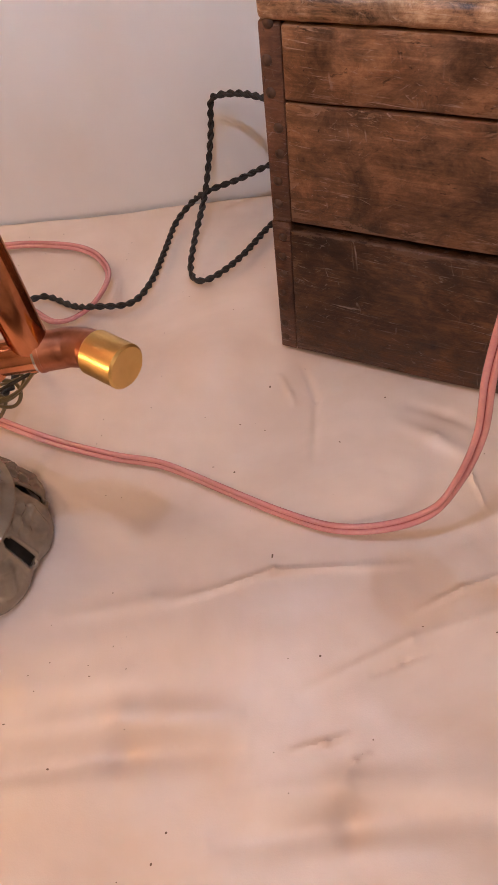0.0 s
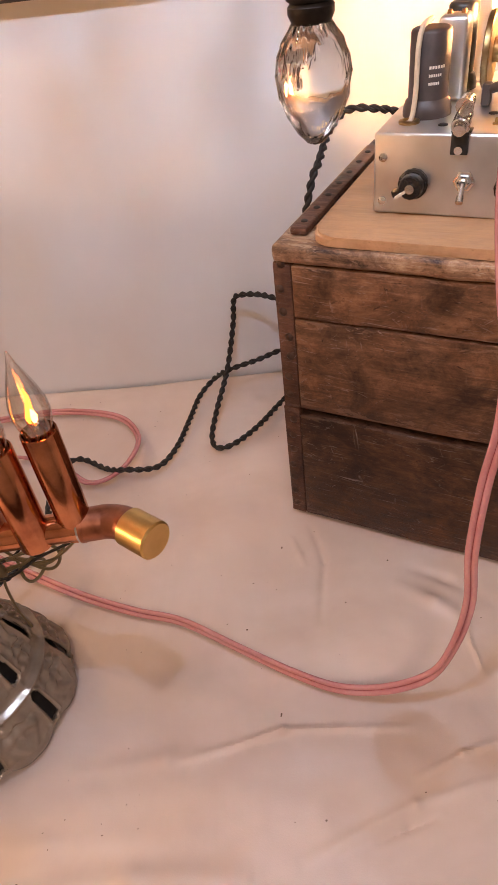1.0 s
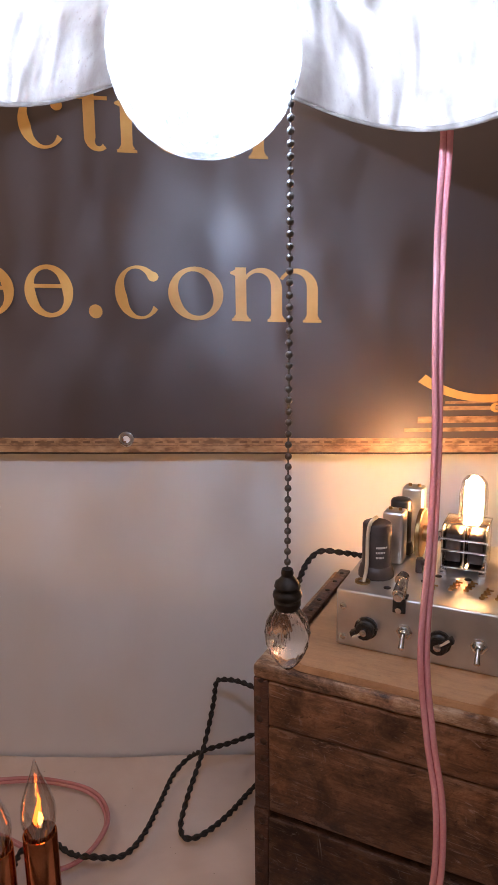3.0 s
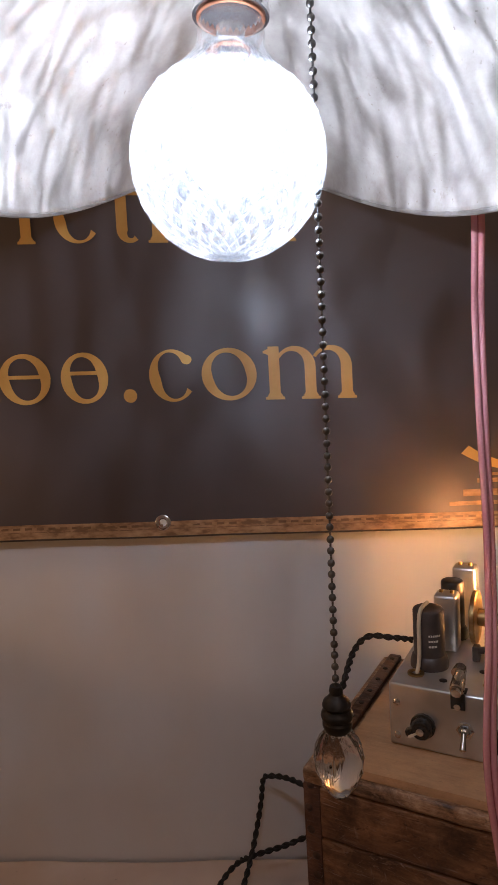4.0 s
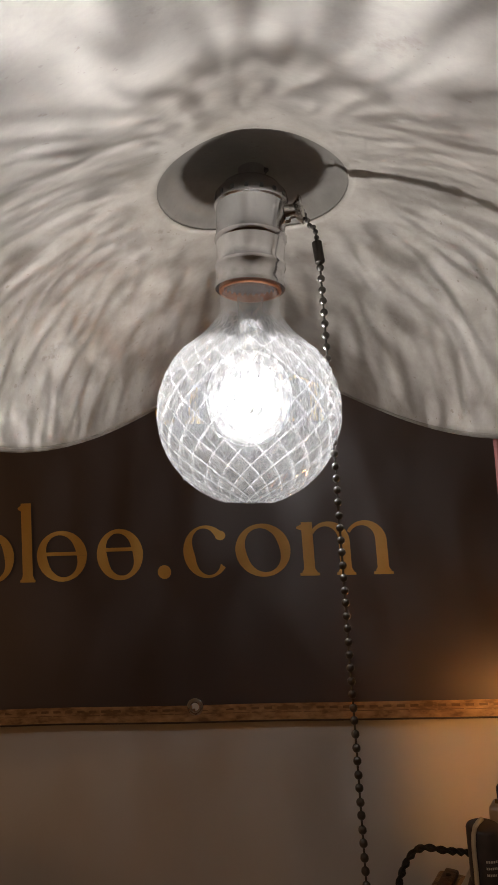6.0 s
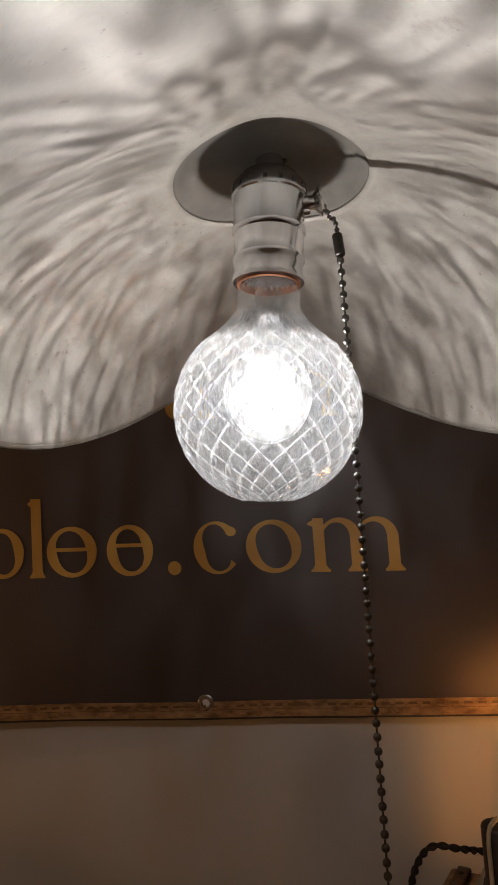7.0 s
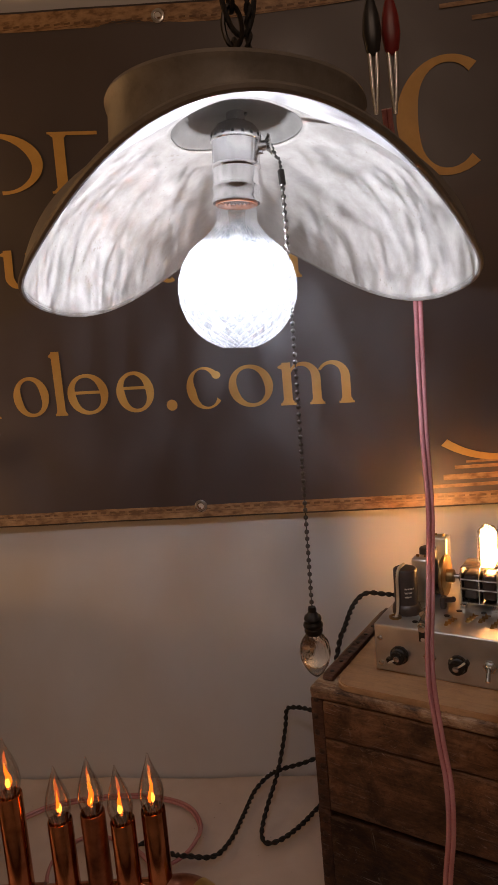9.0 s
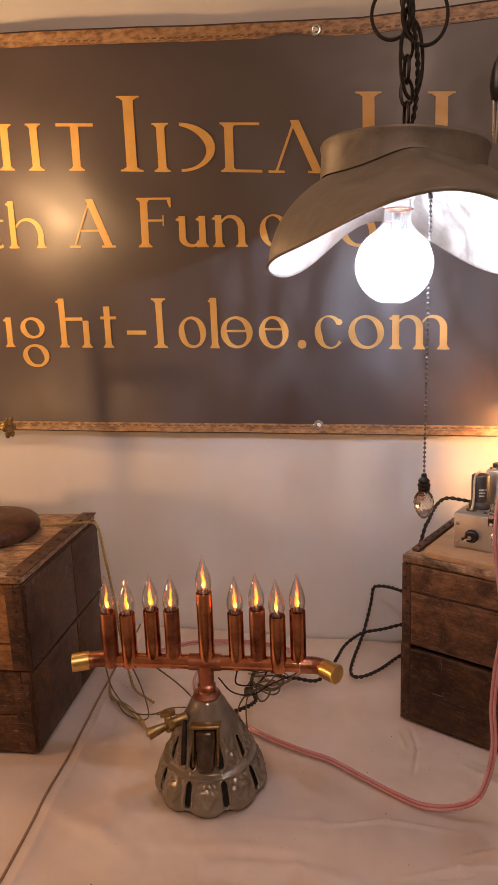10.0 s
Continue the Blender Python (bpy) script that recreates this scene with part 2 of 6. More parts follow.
def cut_glass():
    """Clear diamond-cut globe: cuts scatter, dark streaks in the tint imitate refracted light."""
    n = Nodes("cut_globe_glass")

    def calc(op, a, b=None):
        m = n.tree.nodes.new("ShaderNodeMath")
        m.operation = op
        for sock, v in zip(m.inputs, (a, b)):
            if v is None:
                continue
            if isinstance(v, (int, float)):
                sock.default_value = v
            else:
                n.link(v, sock)
        return m.outputs[0]

    xyz = n.add("ShaderNodeSeparateXYZ")
    n.link(n.coord, xyz.inputs[0])
    around = calc("ARCTAN2", xyz.outputs[1], xyz.outputs[0])
    lat = calc("ARCSINE", calc("DIVIDE", calc("ADD", xyz.outputs[2], 0.143), 0.0525))
    turns = calc("MULTIPLY", around, 11 / math.pi)
    climb = calc("MULTIPLY", lat, 3.7)
    below = n.span(xyz.outputs[2], 1.0, 0.0, -0.112, -0.102)
    edge = []
    for op in ("ADD", "SUBTRACT"):
        f = calc("FRACT", calc("ADD", calc(op, turns, climb), 100.0))
        edge.append(calc("ABSOLUTE", calc("SUBTRACT", f, 0.5)))
    near = calc("MINIMUM", edge[0], edge[1])
    cuts = n.span(near, 1.0, 0.0, 0.024, 0.066)
    flow = n.add("ShaderNodeCombineXYZ")
    n.link(calc("MULTIPLY", calc("COSINE", around), 6.4), flow.inputs[0])
    n.link(calc("MULTIPLY", calc("SINE", around), 6.4), flow.inputs[1])
    n.link(calc("MULTIPLY", lat, 2.1), flow.inputs[2])
    streak = n.add("ShaderNodeTexNoise", Scale=3.6, Detail=3.5, Roughness=0.6, Distortion=0.6)
    n.link(flow.outputs[0], streak.inputs["Vector"])
    tint = n.ramp(streak.outputs["Fac"], [(0.39, (0.12, 0.12, 0.125)), (0.5, (0.54, 0.54, 0.55)), (0.59, (1, 1, 1))])
    tint = n.mix(0.10, tint, n.ramp(near, [(0.02, (0.25, 0.25, 0.25)), (0.16, (1, 1, 1))]), "MULTIPLY")
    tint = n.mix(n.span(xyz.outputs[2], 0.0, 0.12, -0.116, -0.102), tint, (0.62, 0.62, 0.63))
    # streak tint fades to even grey below, softening the light pattern on the wall
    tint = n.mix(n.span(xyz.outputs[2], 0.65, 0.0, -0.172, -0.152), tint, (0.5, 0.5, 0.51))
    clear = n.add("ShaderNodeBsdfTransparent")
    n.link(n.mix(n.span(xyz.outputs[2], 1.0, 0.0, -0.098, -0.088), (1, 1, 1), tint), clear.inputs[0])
    shiny = n.add("ShaderNodeBsdfGlossy", Roughness=0.08)
    face = n.add("ShaderNodeLayerWeight", Blend=0.35)
    m1 = n.tree.nodes.new("ShaderNodeMixShader")
    n.link(n.span(face.outputs["Facing"], 0.05, 0.5), m1.inputs[0])
    n.link(clear.outputs[0], m1.inputs[1])
    n.link(shiny.outputs[0], m1.inputs[2])
    milk = n.add("ShaderNodeBsdfTranslucent")
    fine = n.noise(620, 3, 0.75, (1, 1, 1), 0.4)
    haze = calc("ADD", calc("MULTIPLY", cuts, 0.055), n.span(fine, 0.011, 0.045, 0.43, 0.60))
    haze = calc("ADD", calc("MULTIPLY", haze, below), 0.008)
    m2 = n.tree.nodes.new("ShaderNodeMixShader")
    n.link(haze, m2.inputs[0])
    n.link(m1.outputs[0], m2.inputs[1])
    n.link(milk.outputs[0], m2.inputs[2])
    n.link(m2.outputs[0], n.out.inputs["Surface"])
    return n.mat


def glow(name, colour, strength):
    n = Nodes(name)
    n.set(Base_Color=colour, Emission_Color=colour, Emission_Strength=strength)
    return n.mat


def cloth_material():
    n = Nodes("canvas_cloth")
    big = n.noise(5, 5, 0.6, (1, 1, 1), 0.5)
    weave = n.noise(900, 2, 0.5)
    col = n.ramp(big, [(0.3, (0.55, 0.44, 0.37)), (0.7, (0.67, 0.565, 0.495))])
    spots = n.ramp(n.noise(210, 0, 0.3), [(0.115, (0.2, 0.14, 0.09)), (0.125, (1, 1, 1))])
    col = n.mix(1.0, col, spots, "MULTIPLY")
    n.set(Base_Color=col, Roughness=n.span(n.noise(9, 3), 0.34, 0.52, 0.3, 0.7), Specular_IOR_Level=0.6)
    n.bump(n.mix(0.5, weave, n.noise(60, 4)), 0.22, 0.0008)
    return n.mat


def wall_material():
    n = Nodes("white_wall_paint")
    col = n.ramp(n.noise(2.2, 5, 0.6, (1, 1, 0.5)), [(0.3, (0.72, 0.70, 0.67)), (0.7, (0.83, 0.81, 0.79))])
    n.set(Base_Color=col, Roughness=0.6)
    n.bump(n.noise(160, 5), 0.12, 0.0006)
    return n.mat


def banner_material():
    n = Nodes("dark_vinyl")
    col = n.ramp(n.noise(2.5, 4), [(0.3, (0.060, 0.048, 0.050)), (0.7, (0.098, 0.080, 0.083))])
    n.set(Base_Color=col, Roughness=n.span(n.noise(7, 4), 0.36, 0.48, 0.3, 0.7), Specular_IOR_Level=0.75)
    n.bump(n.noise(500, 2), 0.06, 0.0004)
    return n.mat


def border_material():
    n = Nodes("printed_border")
    w = n.noise(45, 3, 0.6, (1, 1, 2.2))
    n.set(Base_Color=n.ramp(w, [(0.35, (0.20, 0.11, 0.055)), (0.5, (0.38, 0.23, 0.12)), (0.68, (0.52, 0.34, 0.19))]), Roughness=0.4)
    return n.mat


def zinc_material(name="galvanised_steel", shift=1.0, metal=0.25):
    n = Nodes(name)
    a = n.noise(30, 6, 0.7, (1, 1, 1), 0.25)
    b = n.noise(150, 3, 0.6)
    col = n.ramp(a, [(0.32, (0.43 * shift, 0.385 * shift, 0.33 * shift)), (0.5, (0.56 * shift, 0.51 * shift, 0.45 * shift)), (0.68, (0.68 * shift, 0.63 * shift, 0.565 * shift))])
    rust = n.ramp(n.noise(38, 5, 0.7), [(0.62, (0, 0, 0)), (0.74, (0.8, 0.8, 0.8))])
    speck = n.ramp(n.noise(240, 3, 0.6), [(0.665, (0, 0, 0)), (0.69, (1, 1, 1))])
    rust = n.mix(1.0, n.ramp(n.noise(14, 3), [(0.46, (0.12, 0.12, 0.12)), (0.6, (1, 1, 1))]), n.mix(0.5, rust, speck, "ADD"), "MULTIPLY")
    col = n.mix(rust, col, (0.15, 0.105, 0.075))
    n.set(Base_Color=col, Metallic=metal, Roughness=n.span(a, 0.40, 0.6, 0.3, 0.7))
    n.bump(n.mix(0.4, b, a), 0.14, 0.0012)
    return n.mat


def copper_material(name="copper_pipe", base=(0.68, 0.29, 0.14), dark=(0.36, 0.135, 0.07), rough=0.12):
    n = Nodes(name)
    a = n.noise(26, 4, 0.6)
    n.set(Base_Color=n.ramp(a, [(0.32, dark), (0.56, base), (0.75, tuple(min(1, c * 1.1) for c in base))]), Metallic=1.0,
          Roughness=n.span(n.noise(14, 4), *gloss_band(rough - 0.06, rough + 0.14), 0.3, 0.7))
    n.bump(n.noise(220, 3), 0.06, 0.0005)
    return n.mat


def pink_material():
    n = Nodes("pink_clear_jacket")
    base = n.ramp(n.noise(9, 3), [(0.3, (0.55, 0.20, 0.21)), (0.7, (0.74, 0.36, 0.36))])
    fleck = n.ramp(n.noise(420, 3, 0.6, (1, 1, 1), 0.6), [(0.5, (0, 0, 0)), (0.62, (1, 1, 1))])
    col = n.mix(n.mix(1.0, fleck, (0.3, 0.3, 0.3), "MULTIPLY"), base, (0.74, 0.40, 0.32))
    n.set(Base_Color=col, Roughness=0.2, Specular_IOR_Level=0.7, Transmission_Weight=0.2, IOR=1.4, Coat_Weight=0.8, Coat_Roughness=0.05)
    n.bump(n.noise(420, 2, 0.5), 0.12, 0.0004)
    return n.mat


M_WALL, M_CLOTH, M_BANNER, M_BORDER = wall_material(), cloth_material(), banner_material(), border_material()
M_HEM = plain("seam_shadow_hem", (0.20, 0.12, 0.07), (0.30, 0.19, 0.12), 0.6, 0, 120, 0.3)
M_FLOOR = plain("dark_floor", (0.10, 0.07, 0.05), (0.16, 0.11, 0.08), 0.6, 0, 12)
M_GOLD = plain("gold_print", (0.62, 0.365, 0.10), (0.72, 0.45, 0.135), 0.4, 0, 30, 0.05)
M_ZINC_OUT = zinc_material("dark_outer_steel", 0.45, 0.4)
# darker copy of the steel: the socket's shadow put into the recess colour
M_ZINC_SHADOWED = zinc_material("shadowed_recess_steel", 0.30, 0.3)
M_ZINC, M_COPPER, M_PINK = zinc_material("galvanised_steel", 0.66), copper_material(), pink_material()
M_COPPER_DULL = copper_material("oxidised_copper", (0.46, 0.19, 0.105), (0.19, 0.075, 0.045), 0.3)
M_BRASS = copper_material("brass", (0.72, 0.50, 0.18), (0.62, 0.41, 0.13), 0.24)
M_BRASS_DARK = copper_material("tarnished_brass", (0.42, 0.28, 0.11), (0.16, 0.10, 0.05), 0.35)
M_IRON = plain("painted_cast_iron", (0.20, 0.165, 0.125), (0.33, 0.28, 0.22), 0.16, 0.35, 26, 0.3, 0.0012, 0.08)
M_IRON_DARK = plain("dark_cavity_iron", (0.02, 0.018, 0.016), (0.04, 0.035, 0.03), 0.7, 0.2, 40)
M_RUST = plain("rusty_iron", (0.035, 0.02, 0.014), (0.10, 0.055, 0.035), 0.55, 0.4, 120, 0.4)
M_BROWN = plain("brown_iron", (0.05, 0.033, 0.022), (0.12, 0.08, 0.05), 0.2, 0.4, 60, 0.2)
M_NICKEL = plain("nickel_plate", (0.60, 0.59, 0.57), (0.72, 0.71, 0.69), 0.22, 1.0, 60, 0.05)
M_ALU = plain("brushed_aluminium", (0.55, 0.54, 0.52), (0.66, 0.65, 0.63), 0.34, 0.9, 30, 0.12)
M_SOCKET = plain("satin_nickel_socket", (0.62, 0.61, 0.62), (0.74, 0.73, 0.74), 0.2, 1.0, 50, 0.0, 0.001, 0.03)
M_BLACK = plain("black_plastic", (0.012, 0.012, 0.012), (0.03, 0.028, 0.026), 0.35, 0, 60)
M_BAKELITE = plain("black_bakelite", (0.010, 0.009, 0.008), (0.022, 0.018, 0.015), 0.14, 0, 60, 0)
M_BRONZE = plain("dark_bronze", (0.02, 0.017, 0.015), (0.05, 0.042, 0.036), 0.4, 0.7, 60)
M_BEAD = plain("gunmetal_bead", (0.09, 0.085, 0.08), (0.16, 0.15, 0.14), 0.28, 1.0, 60, 0)
M_CORD = plain("black_cloth_cord", (0.008, 0.007, 0.006), (0.024, 0.02, 0.018), 0.75, 0, 300, 0.5)
M_WOOD = wood("crate_wood", (0.040, 0.018, 0.008), (0.138, 0.064, 0.029), (0.28, 0.148, 0.072), 0.42, 1.0, 0.7)
M_WOOD_DARK = wood("dark_crate_wood", (0.014, 0.006, 0.003), (0.062, 0.027, 0.012), (0.145, 0.070, 0.032), 0.42, 1.0, 0.7)
# crate wood lightened to amber: warm lamplight put into its colour
M_WOOD_LAMPLIT = wood("lamplit_crate_wood", (0.08, 0.038, 0.016), (0.28, 0.137, 0.058), (0.46, 0.255, 0.115), 0.42, 1.0, 0.6)
M_WOOD_STRIP = wood("corner_wood", (0.03, 0.014, 0.009), (0.08, 0.036, 0.021), (0.15, 0.078, 0.046), 0.5, 1.4, 0.6)
M_WOOD_RIM = wood("worn_rim_wood", (0.03, 0.014, 0.008), (0.27, 0.155, 0.083), (0.56, 0.41, 0.27), 0.5, 1.2, 0.9)
M_BOARD = wood("pale_board_wood", (0.29, 0.155, 0.075), (0.38, 0.22, 0.112), (0.45, 0.27, 0.145), 0.42, 0.8, 0.1, 0.35)
M_DISC = wood("turned_base_wood", (0.05, 0.02, 0.011), (0.10, 0.042, 0.022), (0.15, 0.07, 0.037), 0.4, 0.8, 0.1)
M_GLASS = glass("clear_bulb_glass", (1, 1, 1), 0.13, 0.02)
M_CRYSTAL = glass("amber_crystal", (0.93, 0.88, 0.80), 0.22, 0.04)
M_CUT = cut_glass()
M_BLOOM = [glass("bloom_haze", (1, 1, 1), 0.0, 0.3, 0.0, q) for q in (0.009, 0.004, 0.002, 0.0009)]
M_RIDGE = glass("cut_edge_glass", (1, 1, 1), 0.05, 0.1, 0.0, 0.055)
M_OLIVE = plain("olive_wire", (0.11, 0.085, 0.04), (0.18, 0.14, 0.07), 0.35, 0, 80)
M_YELLOW = plain("yellow_cloth_cord", (0.28, 0.19, 0.06), (0.4, 0.28, 0.1), 0.6, 0, 200)
M_CREAM = plain("cream_wire", (0.55, 0.45, 0.3), (0.66, 0.55, 0.38), 0.5, 0, 80)
M_CAN = plain("brown_paper_can", (0.035, 0.025, 0.02), (0.07, 0.05, 0.04), 0.42, 0, 40)
M_PAINT_W = plain("ivory_enamel", (0.62, 0.56, 0.44), (0.72, 0.66, 0.54), 0.4, 0, 30)
M_RED = plain("red_rubber", (0.18, 0.01, 0.012), (0.28, 0.02, 0.02), 0.4, 0, 60)
M_LED = glow("led_filaments", (0.79, 0.85, 1.0), 27500.0)
M_FLAME = glow("orange_flame", (1.0, 0.13, 0.008), 2.2)
M_FLAME_HOT = glow("flame_core", (1.0, 0.31, 0.035), 4.2)
M_TUNGSTEN = glow("tungsten_glow", (1.0, 0.48, 0.16), 110.0)

# ---- room ----
TABLE_W, TABLE_E, TABLE_S = -1.35, 1.25, -1.0


def slab(name, lo, hi, material):
    return tagged(part(name, box(bmesh.new(), lo, hi), material, smooth=False), kind="structure")


def wall_wave(x, z):
    return 0.004 * noise.noise(Vector((x * 6.0, 0.3, z * 0.7))) + 0.002 * noise.noise(Vector((x * 19.0, 4.0, z * 1.5)))


def build_room():
    v, f = grid(-2.6, 2.6, -0.75, 2.4, 208, 42, lambda x, z: (x, 0.006 + wall_wave(x, z) if z > 0.0 else 0.012, z))
    n = len(v)
    v += [(x, 0.12, z) for x, z in ((-2.6, -0.75), (2.6, -0.75), (2.6, 2.4), (-2.6, 2.4))]
    f.append((n, n + 3, n + 2, n + 1))
    back = part("wall_north", mesh_of("wall_north", v, f), M_WALL)
    tagged(back, "white wall with faint vertical ripples behind the table", kind="structure")
    slab("wall_south", (-2.6, -3.3, -0.75), (2.6, -3.2, 2.4), M_WALL)
    slab("wall_west", (-2.7, -3.3, -0.75), (-2.6, 0.12, 2.4), M_WALL)
    slab("wall_east", (2.6, -3.3, -0.75), (2.7, 0.12, 2.4), M_WALL)
    slab("ceiling", (-2.7, -3.3, 2.4), (2.7, 0.12, 2.5), M_WALL)
    slab("floor", (-2.7, -3.3, -0.85), (2.7, 0.12, -0.75), M_FLOOR)


def build_table():
    t = thing("display_table", "long display table hidden under a beige cloth", "table", pose(0, 0, -0.75))
    part("tabletop", box(bmesh.new(), (TABLE_W, TABLE_S, 0.68), (TABLE_E, -0.012, 0.718), 0.004), M_WOOD_DARK, t)
    leg = None
    for x in (TABLE_W + 0.08, TABLE_E - 0.08):
        for y in (TABLE_S + 0.08, -0.1):
            if leg is None:
                leg = part("leg", box(bmesh.new(), (-0.025, -0.025, 0), (0.025, 0.025, 0.68), 0.003), M_WOOD_DARK, t)
                leg.location = (x, y, 0)
            else:
                other = part("leg", leg.data, M_WOOD_DARK, t)
                other.location = (x, y, 0)


CREASES = [((0.06, -0.615), (0.16, -0.592), (0.285, -0.594), 0.0028, 0.006), ((-0.05, -0.62), (0.05, -0.61), (0.11, -0.606), 0.0022, 0.011),
           ((0.27, -0.64), (0.32, -0.62), (0.38, -0.605), 0.0022, 0.006), ((0.17, -0.70), (0.27, -0.66), (0.40, -0.63), 0.0022, 0.008),
           ((0.23, -0.688), (0.26, -0.678), (0.29, -0.669), -0.002, 0.005), ((-0.12, -0.745), (0.03, -0.733), (0.13, -0.735), -0.0065, 0.017), ((-0.12, -0.72), (0.03, -0.708), (0.13, -0.712), 0.004, 0.016),
           ((0.16, -0.74), (0.19, -0.735), (0.21, -0.73), 0.0018, 0.004), ((0.10, -0.80), (0.2, -0.79), (0.33, -0.79), -0.006, 0.015), ((0.08, -0.775), (0.2, -0.765), (0.33, -0.768), 0.003, 0.014),
           ((0.205, -0.33), (0.218, -0.39), (0.205, -0.48), -0.0022, 0.007), ((0.18, -0.35), (0.19, -0.38), (0.195, -0.40), 0.0015, 0.006),
           ((0.29, -0.43), (0.33, -0.46), (0.37, -0.50), 0.0028, 0.012), ((0.31, -0.41), (0.35, -0.43), (0.4, -0.47), -0.0025, 0.010),
           ((0.36, -0.48), (0.355, -0.51), (0.36, -0.55), 0.0022, 0.004), ((-0.2, -0.7), (-0.05, -0.68), (0.1, -0.675), 0.0018, 0.016),
           ((0.2, -0.76), (0.21, -0.75), (0.225, -0.745), 0.0015, 0.004), ((-0.42, -0.66), (-0.3, -0.69), (-0.2, -0.74), 0.003, 0.02)]


def cloth_height(x, y):
    h = 0.0045 * noise.noise(Vector((x * 4.5 + 1.7, y * 7.0, 0.0))) + 0.0024 * noise.noise(Vector((x * 13 + y * 6, y * 17, 3.0)))
    return h + 0.0007 * noise.noise(Vector((x * 45, y * 45, 8.0))) - 0.006


def crease_heights(verts):
    """The pressed and raised folds, for all points at once."""
    p = np.array([v[:2] for v in verts])
    h = np.zeros(len(p))
    wob = np.array([0.0013 * noise.noise(Vector((q[0] * 22, q[1] * 22, 5.0))) for q in p])
    for a, b, c, amp, wide in CREASES:
        for half, (s, e) in enumerate(((a, b), (b, c))):
            s, e = np.array(s), np.array(e)
            d = e - s
            k = np.clip(((p - s) @ d) / (d @ d), 0, 1)
            dist = np.linalg.norm(p - (s + k[:, None] * d), axis=1) + wob * min(1.0, wide / 0.01)
            along = (half + k) / 2
            h += (1.3 if wide > 0.009 else 1.5) * amp * np.sin(np.pi * along) ** 0.7 * np.exp(-(dist / ((0.75 if wide > 0.009 else 0.62) * wide)) ** 2)
    return h


def seam_x(y):
    return -0.473 - 0.122 * (y + 0.219)


def build_cloth():
    def right(u, y):
        x = seam_x(y) + u * (TABLE_E + 0.02 - seam_x(y))
        lift = 0.009 * math.exp(-max(0.0, (x - seam_x(y) - 0.02)) / 0.02)
        return (x, y, min(0.0, cloth_height(x, y)) + lift)

    for name, place, nx, label in (
            ("tablecloth", right, 860, "beige canvas tablecloth with soft wrinkles and a faint sheen"),
            ("tablecloth", lambda u, y: (TABLE_W - 0.02 + u * (seam_x(y) + 0.06 - TABLE_W + 0.02), y, -0.0075 + 0.3 * cloth_height(TABLE_W + u, y) + 0.0012), 60,
             "second beige canvas cloth tucked under its neighbour's hem")):
        v, f = grid(0.0, 1.0, TABLE_S - 0.01, 0.006, nx, 480 if nx > 100 else 200, place)
        if nx > 100:
            v = [(x, y, min(0.009, z + dz)) for (x, y, z), dz in zip(v, crease_heights(v))]
        n, w = len(v), nx + 1
        v += [(v[i][0], v[i][1] - 0.004, -0.33 + 0.01 * math.sin(i * 0.7)) for i in range(w)]
        f += [(i, n + i, n + i + 1, i + 1) for i in range(nx)]
        cl = part(name, mesh_of(name, v, f), M_CLOTH)
        so = cl.modifiers.new("thickness", "SOLIDIFY")
        so.thickness, so.offset = 0.0016, -1
        tagged(cl, label, "tablecloth")
        if nx > 100:
            # rolled hem in dark brown, which also draws the shadow line of the overlap
            hem = [Vector((seam_x(y) + 0.0008, y, min(0.0, cloth_height(seam_x(y), y)) + 0.0095)) for y in [-0.004 - 0.012 * k for k in range(83)]]
            part("hem", mesh_of("hem", *sweep(hem, 0.0026, 8)), M_HEM, cl, "rolled hem, its brown standing for the seam's shadow line")


build_room()
build_table()
build_cloth()

# ---- banner ----
BAN_W, BAN_E = -1.75, 0.98


def banner_bottom(x):
    return 0.533 - 0.012 * x


def banner_top(x):
    return 1.425 - 0.085 * x if x < 0.1 else 1.4165


def banner_wave(x, z):
    return -0.022 - 0.006 * noise.noise(Vector((x * 1.2 + z * 4.0, 3.3, z * 1.6 - x * 1.5))) - 0.007 * noise.noise(Vector((x * 2.6, 1.3, z * 2.0))) - 0.0045 * noise.noise(Vector((x * 6 + z * 5, 7.0, z * 3.5)))


def flat_shape(name, quads, parent, material, lift=0.002, label=""):
    """A thin printed shape from 2D polygons, laid on the vinyl."""
    bm = bmesh.new()
    for poly in quads:
        bm.faces.new([bm.verts.new((x, banner_wave(x, z) - lift, z)) for x, z in poly])
    return part(name, bm, material, parent, label, smooth=False)


STEM, HAIR, FOOT = 0.0158, 0.0062, 0.0052


def bowl(x0, x1, z0, z1, a0=0.0, a1=360.0, stem=STEM, hair=HAIR, n=40, lean=14.0):
    """A curved stroke, thick at the sides and thin above and below, its stress leaning."""
    cx, cz, rx, rz = (x0 + x1) / 2, (z0 + z1) / 2, (x1 - x0) / 2, (z1 - z0) / 2
    out, tilt = [], radians(lean)
    for i in range(n):
        quad = []
        for a, inner in ((i, 0), (i + 1, 0), (i + 1, 1), (i, 1)):
            t = radians(a0 + (a1 - a0) * a / n)
            k = math.cos(t - tilt) ** 2
            th = (hair + (stem - hair) * k) * inner
            quad.append((cx + (rx - th) * math.cos(t), cz + (rz - th) * math.sin(t)))
        out.append(quad)
    return out


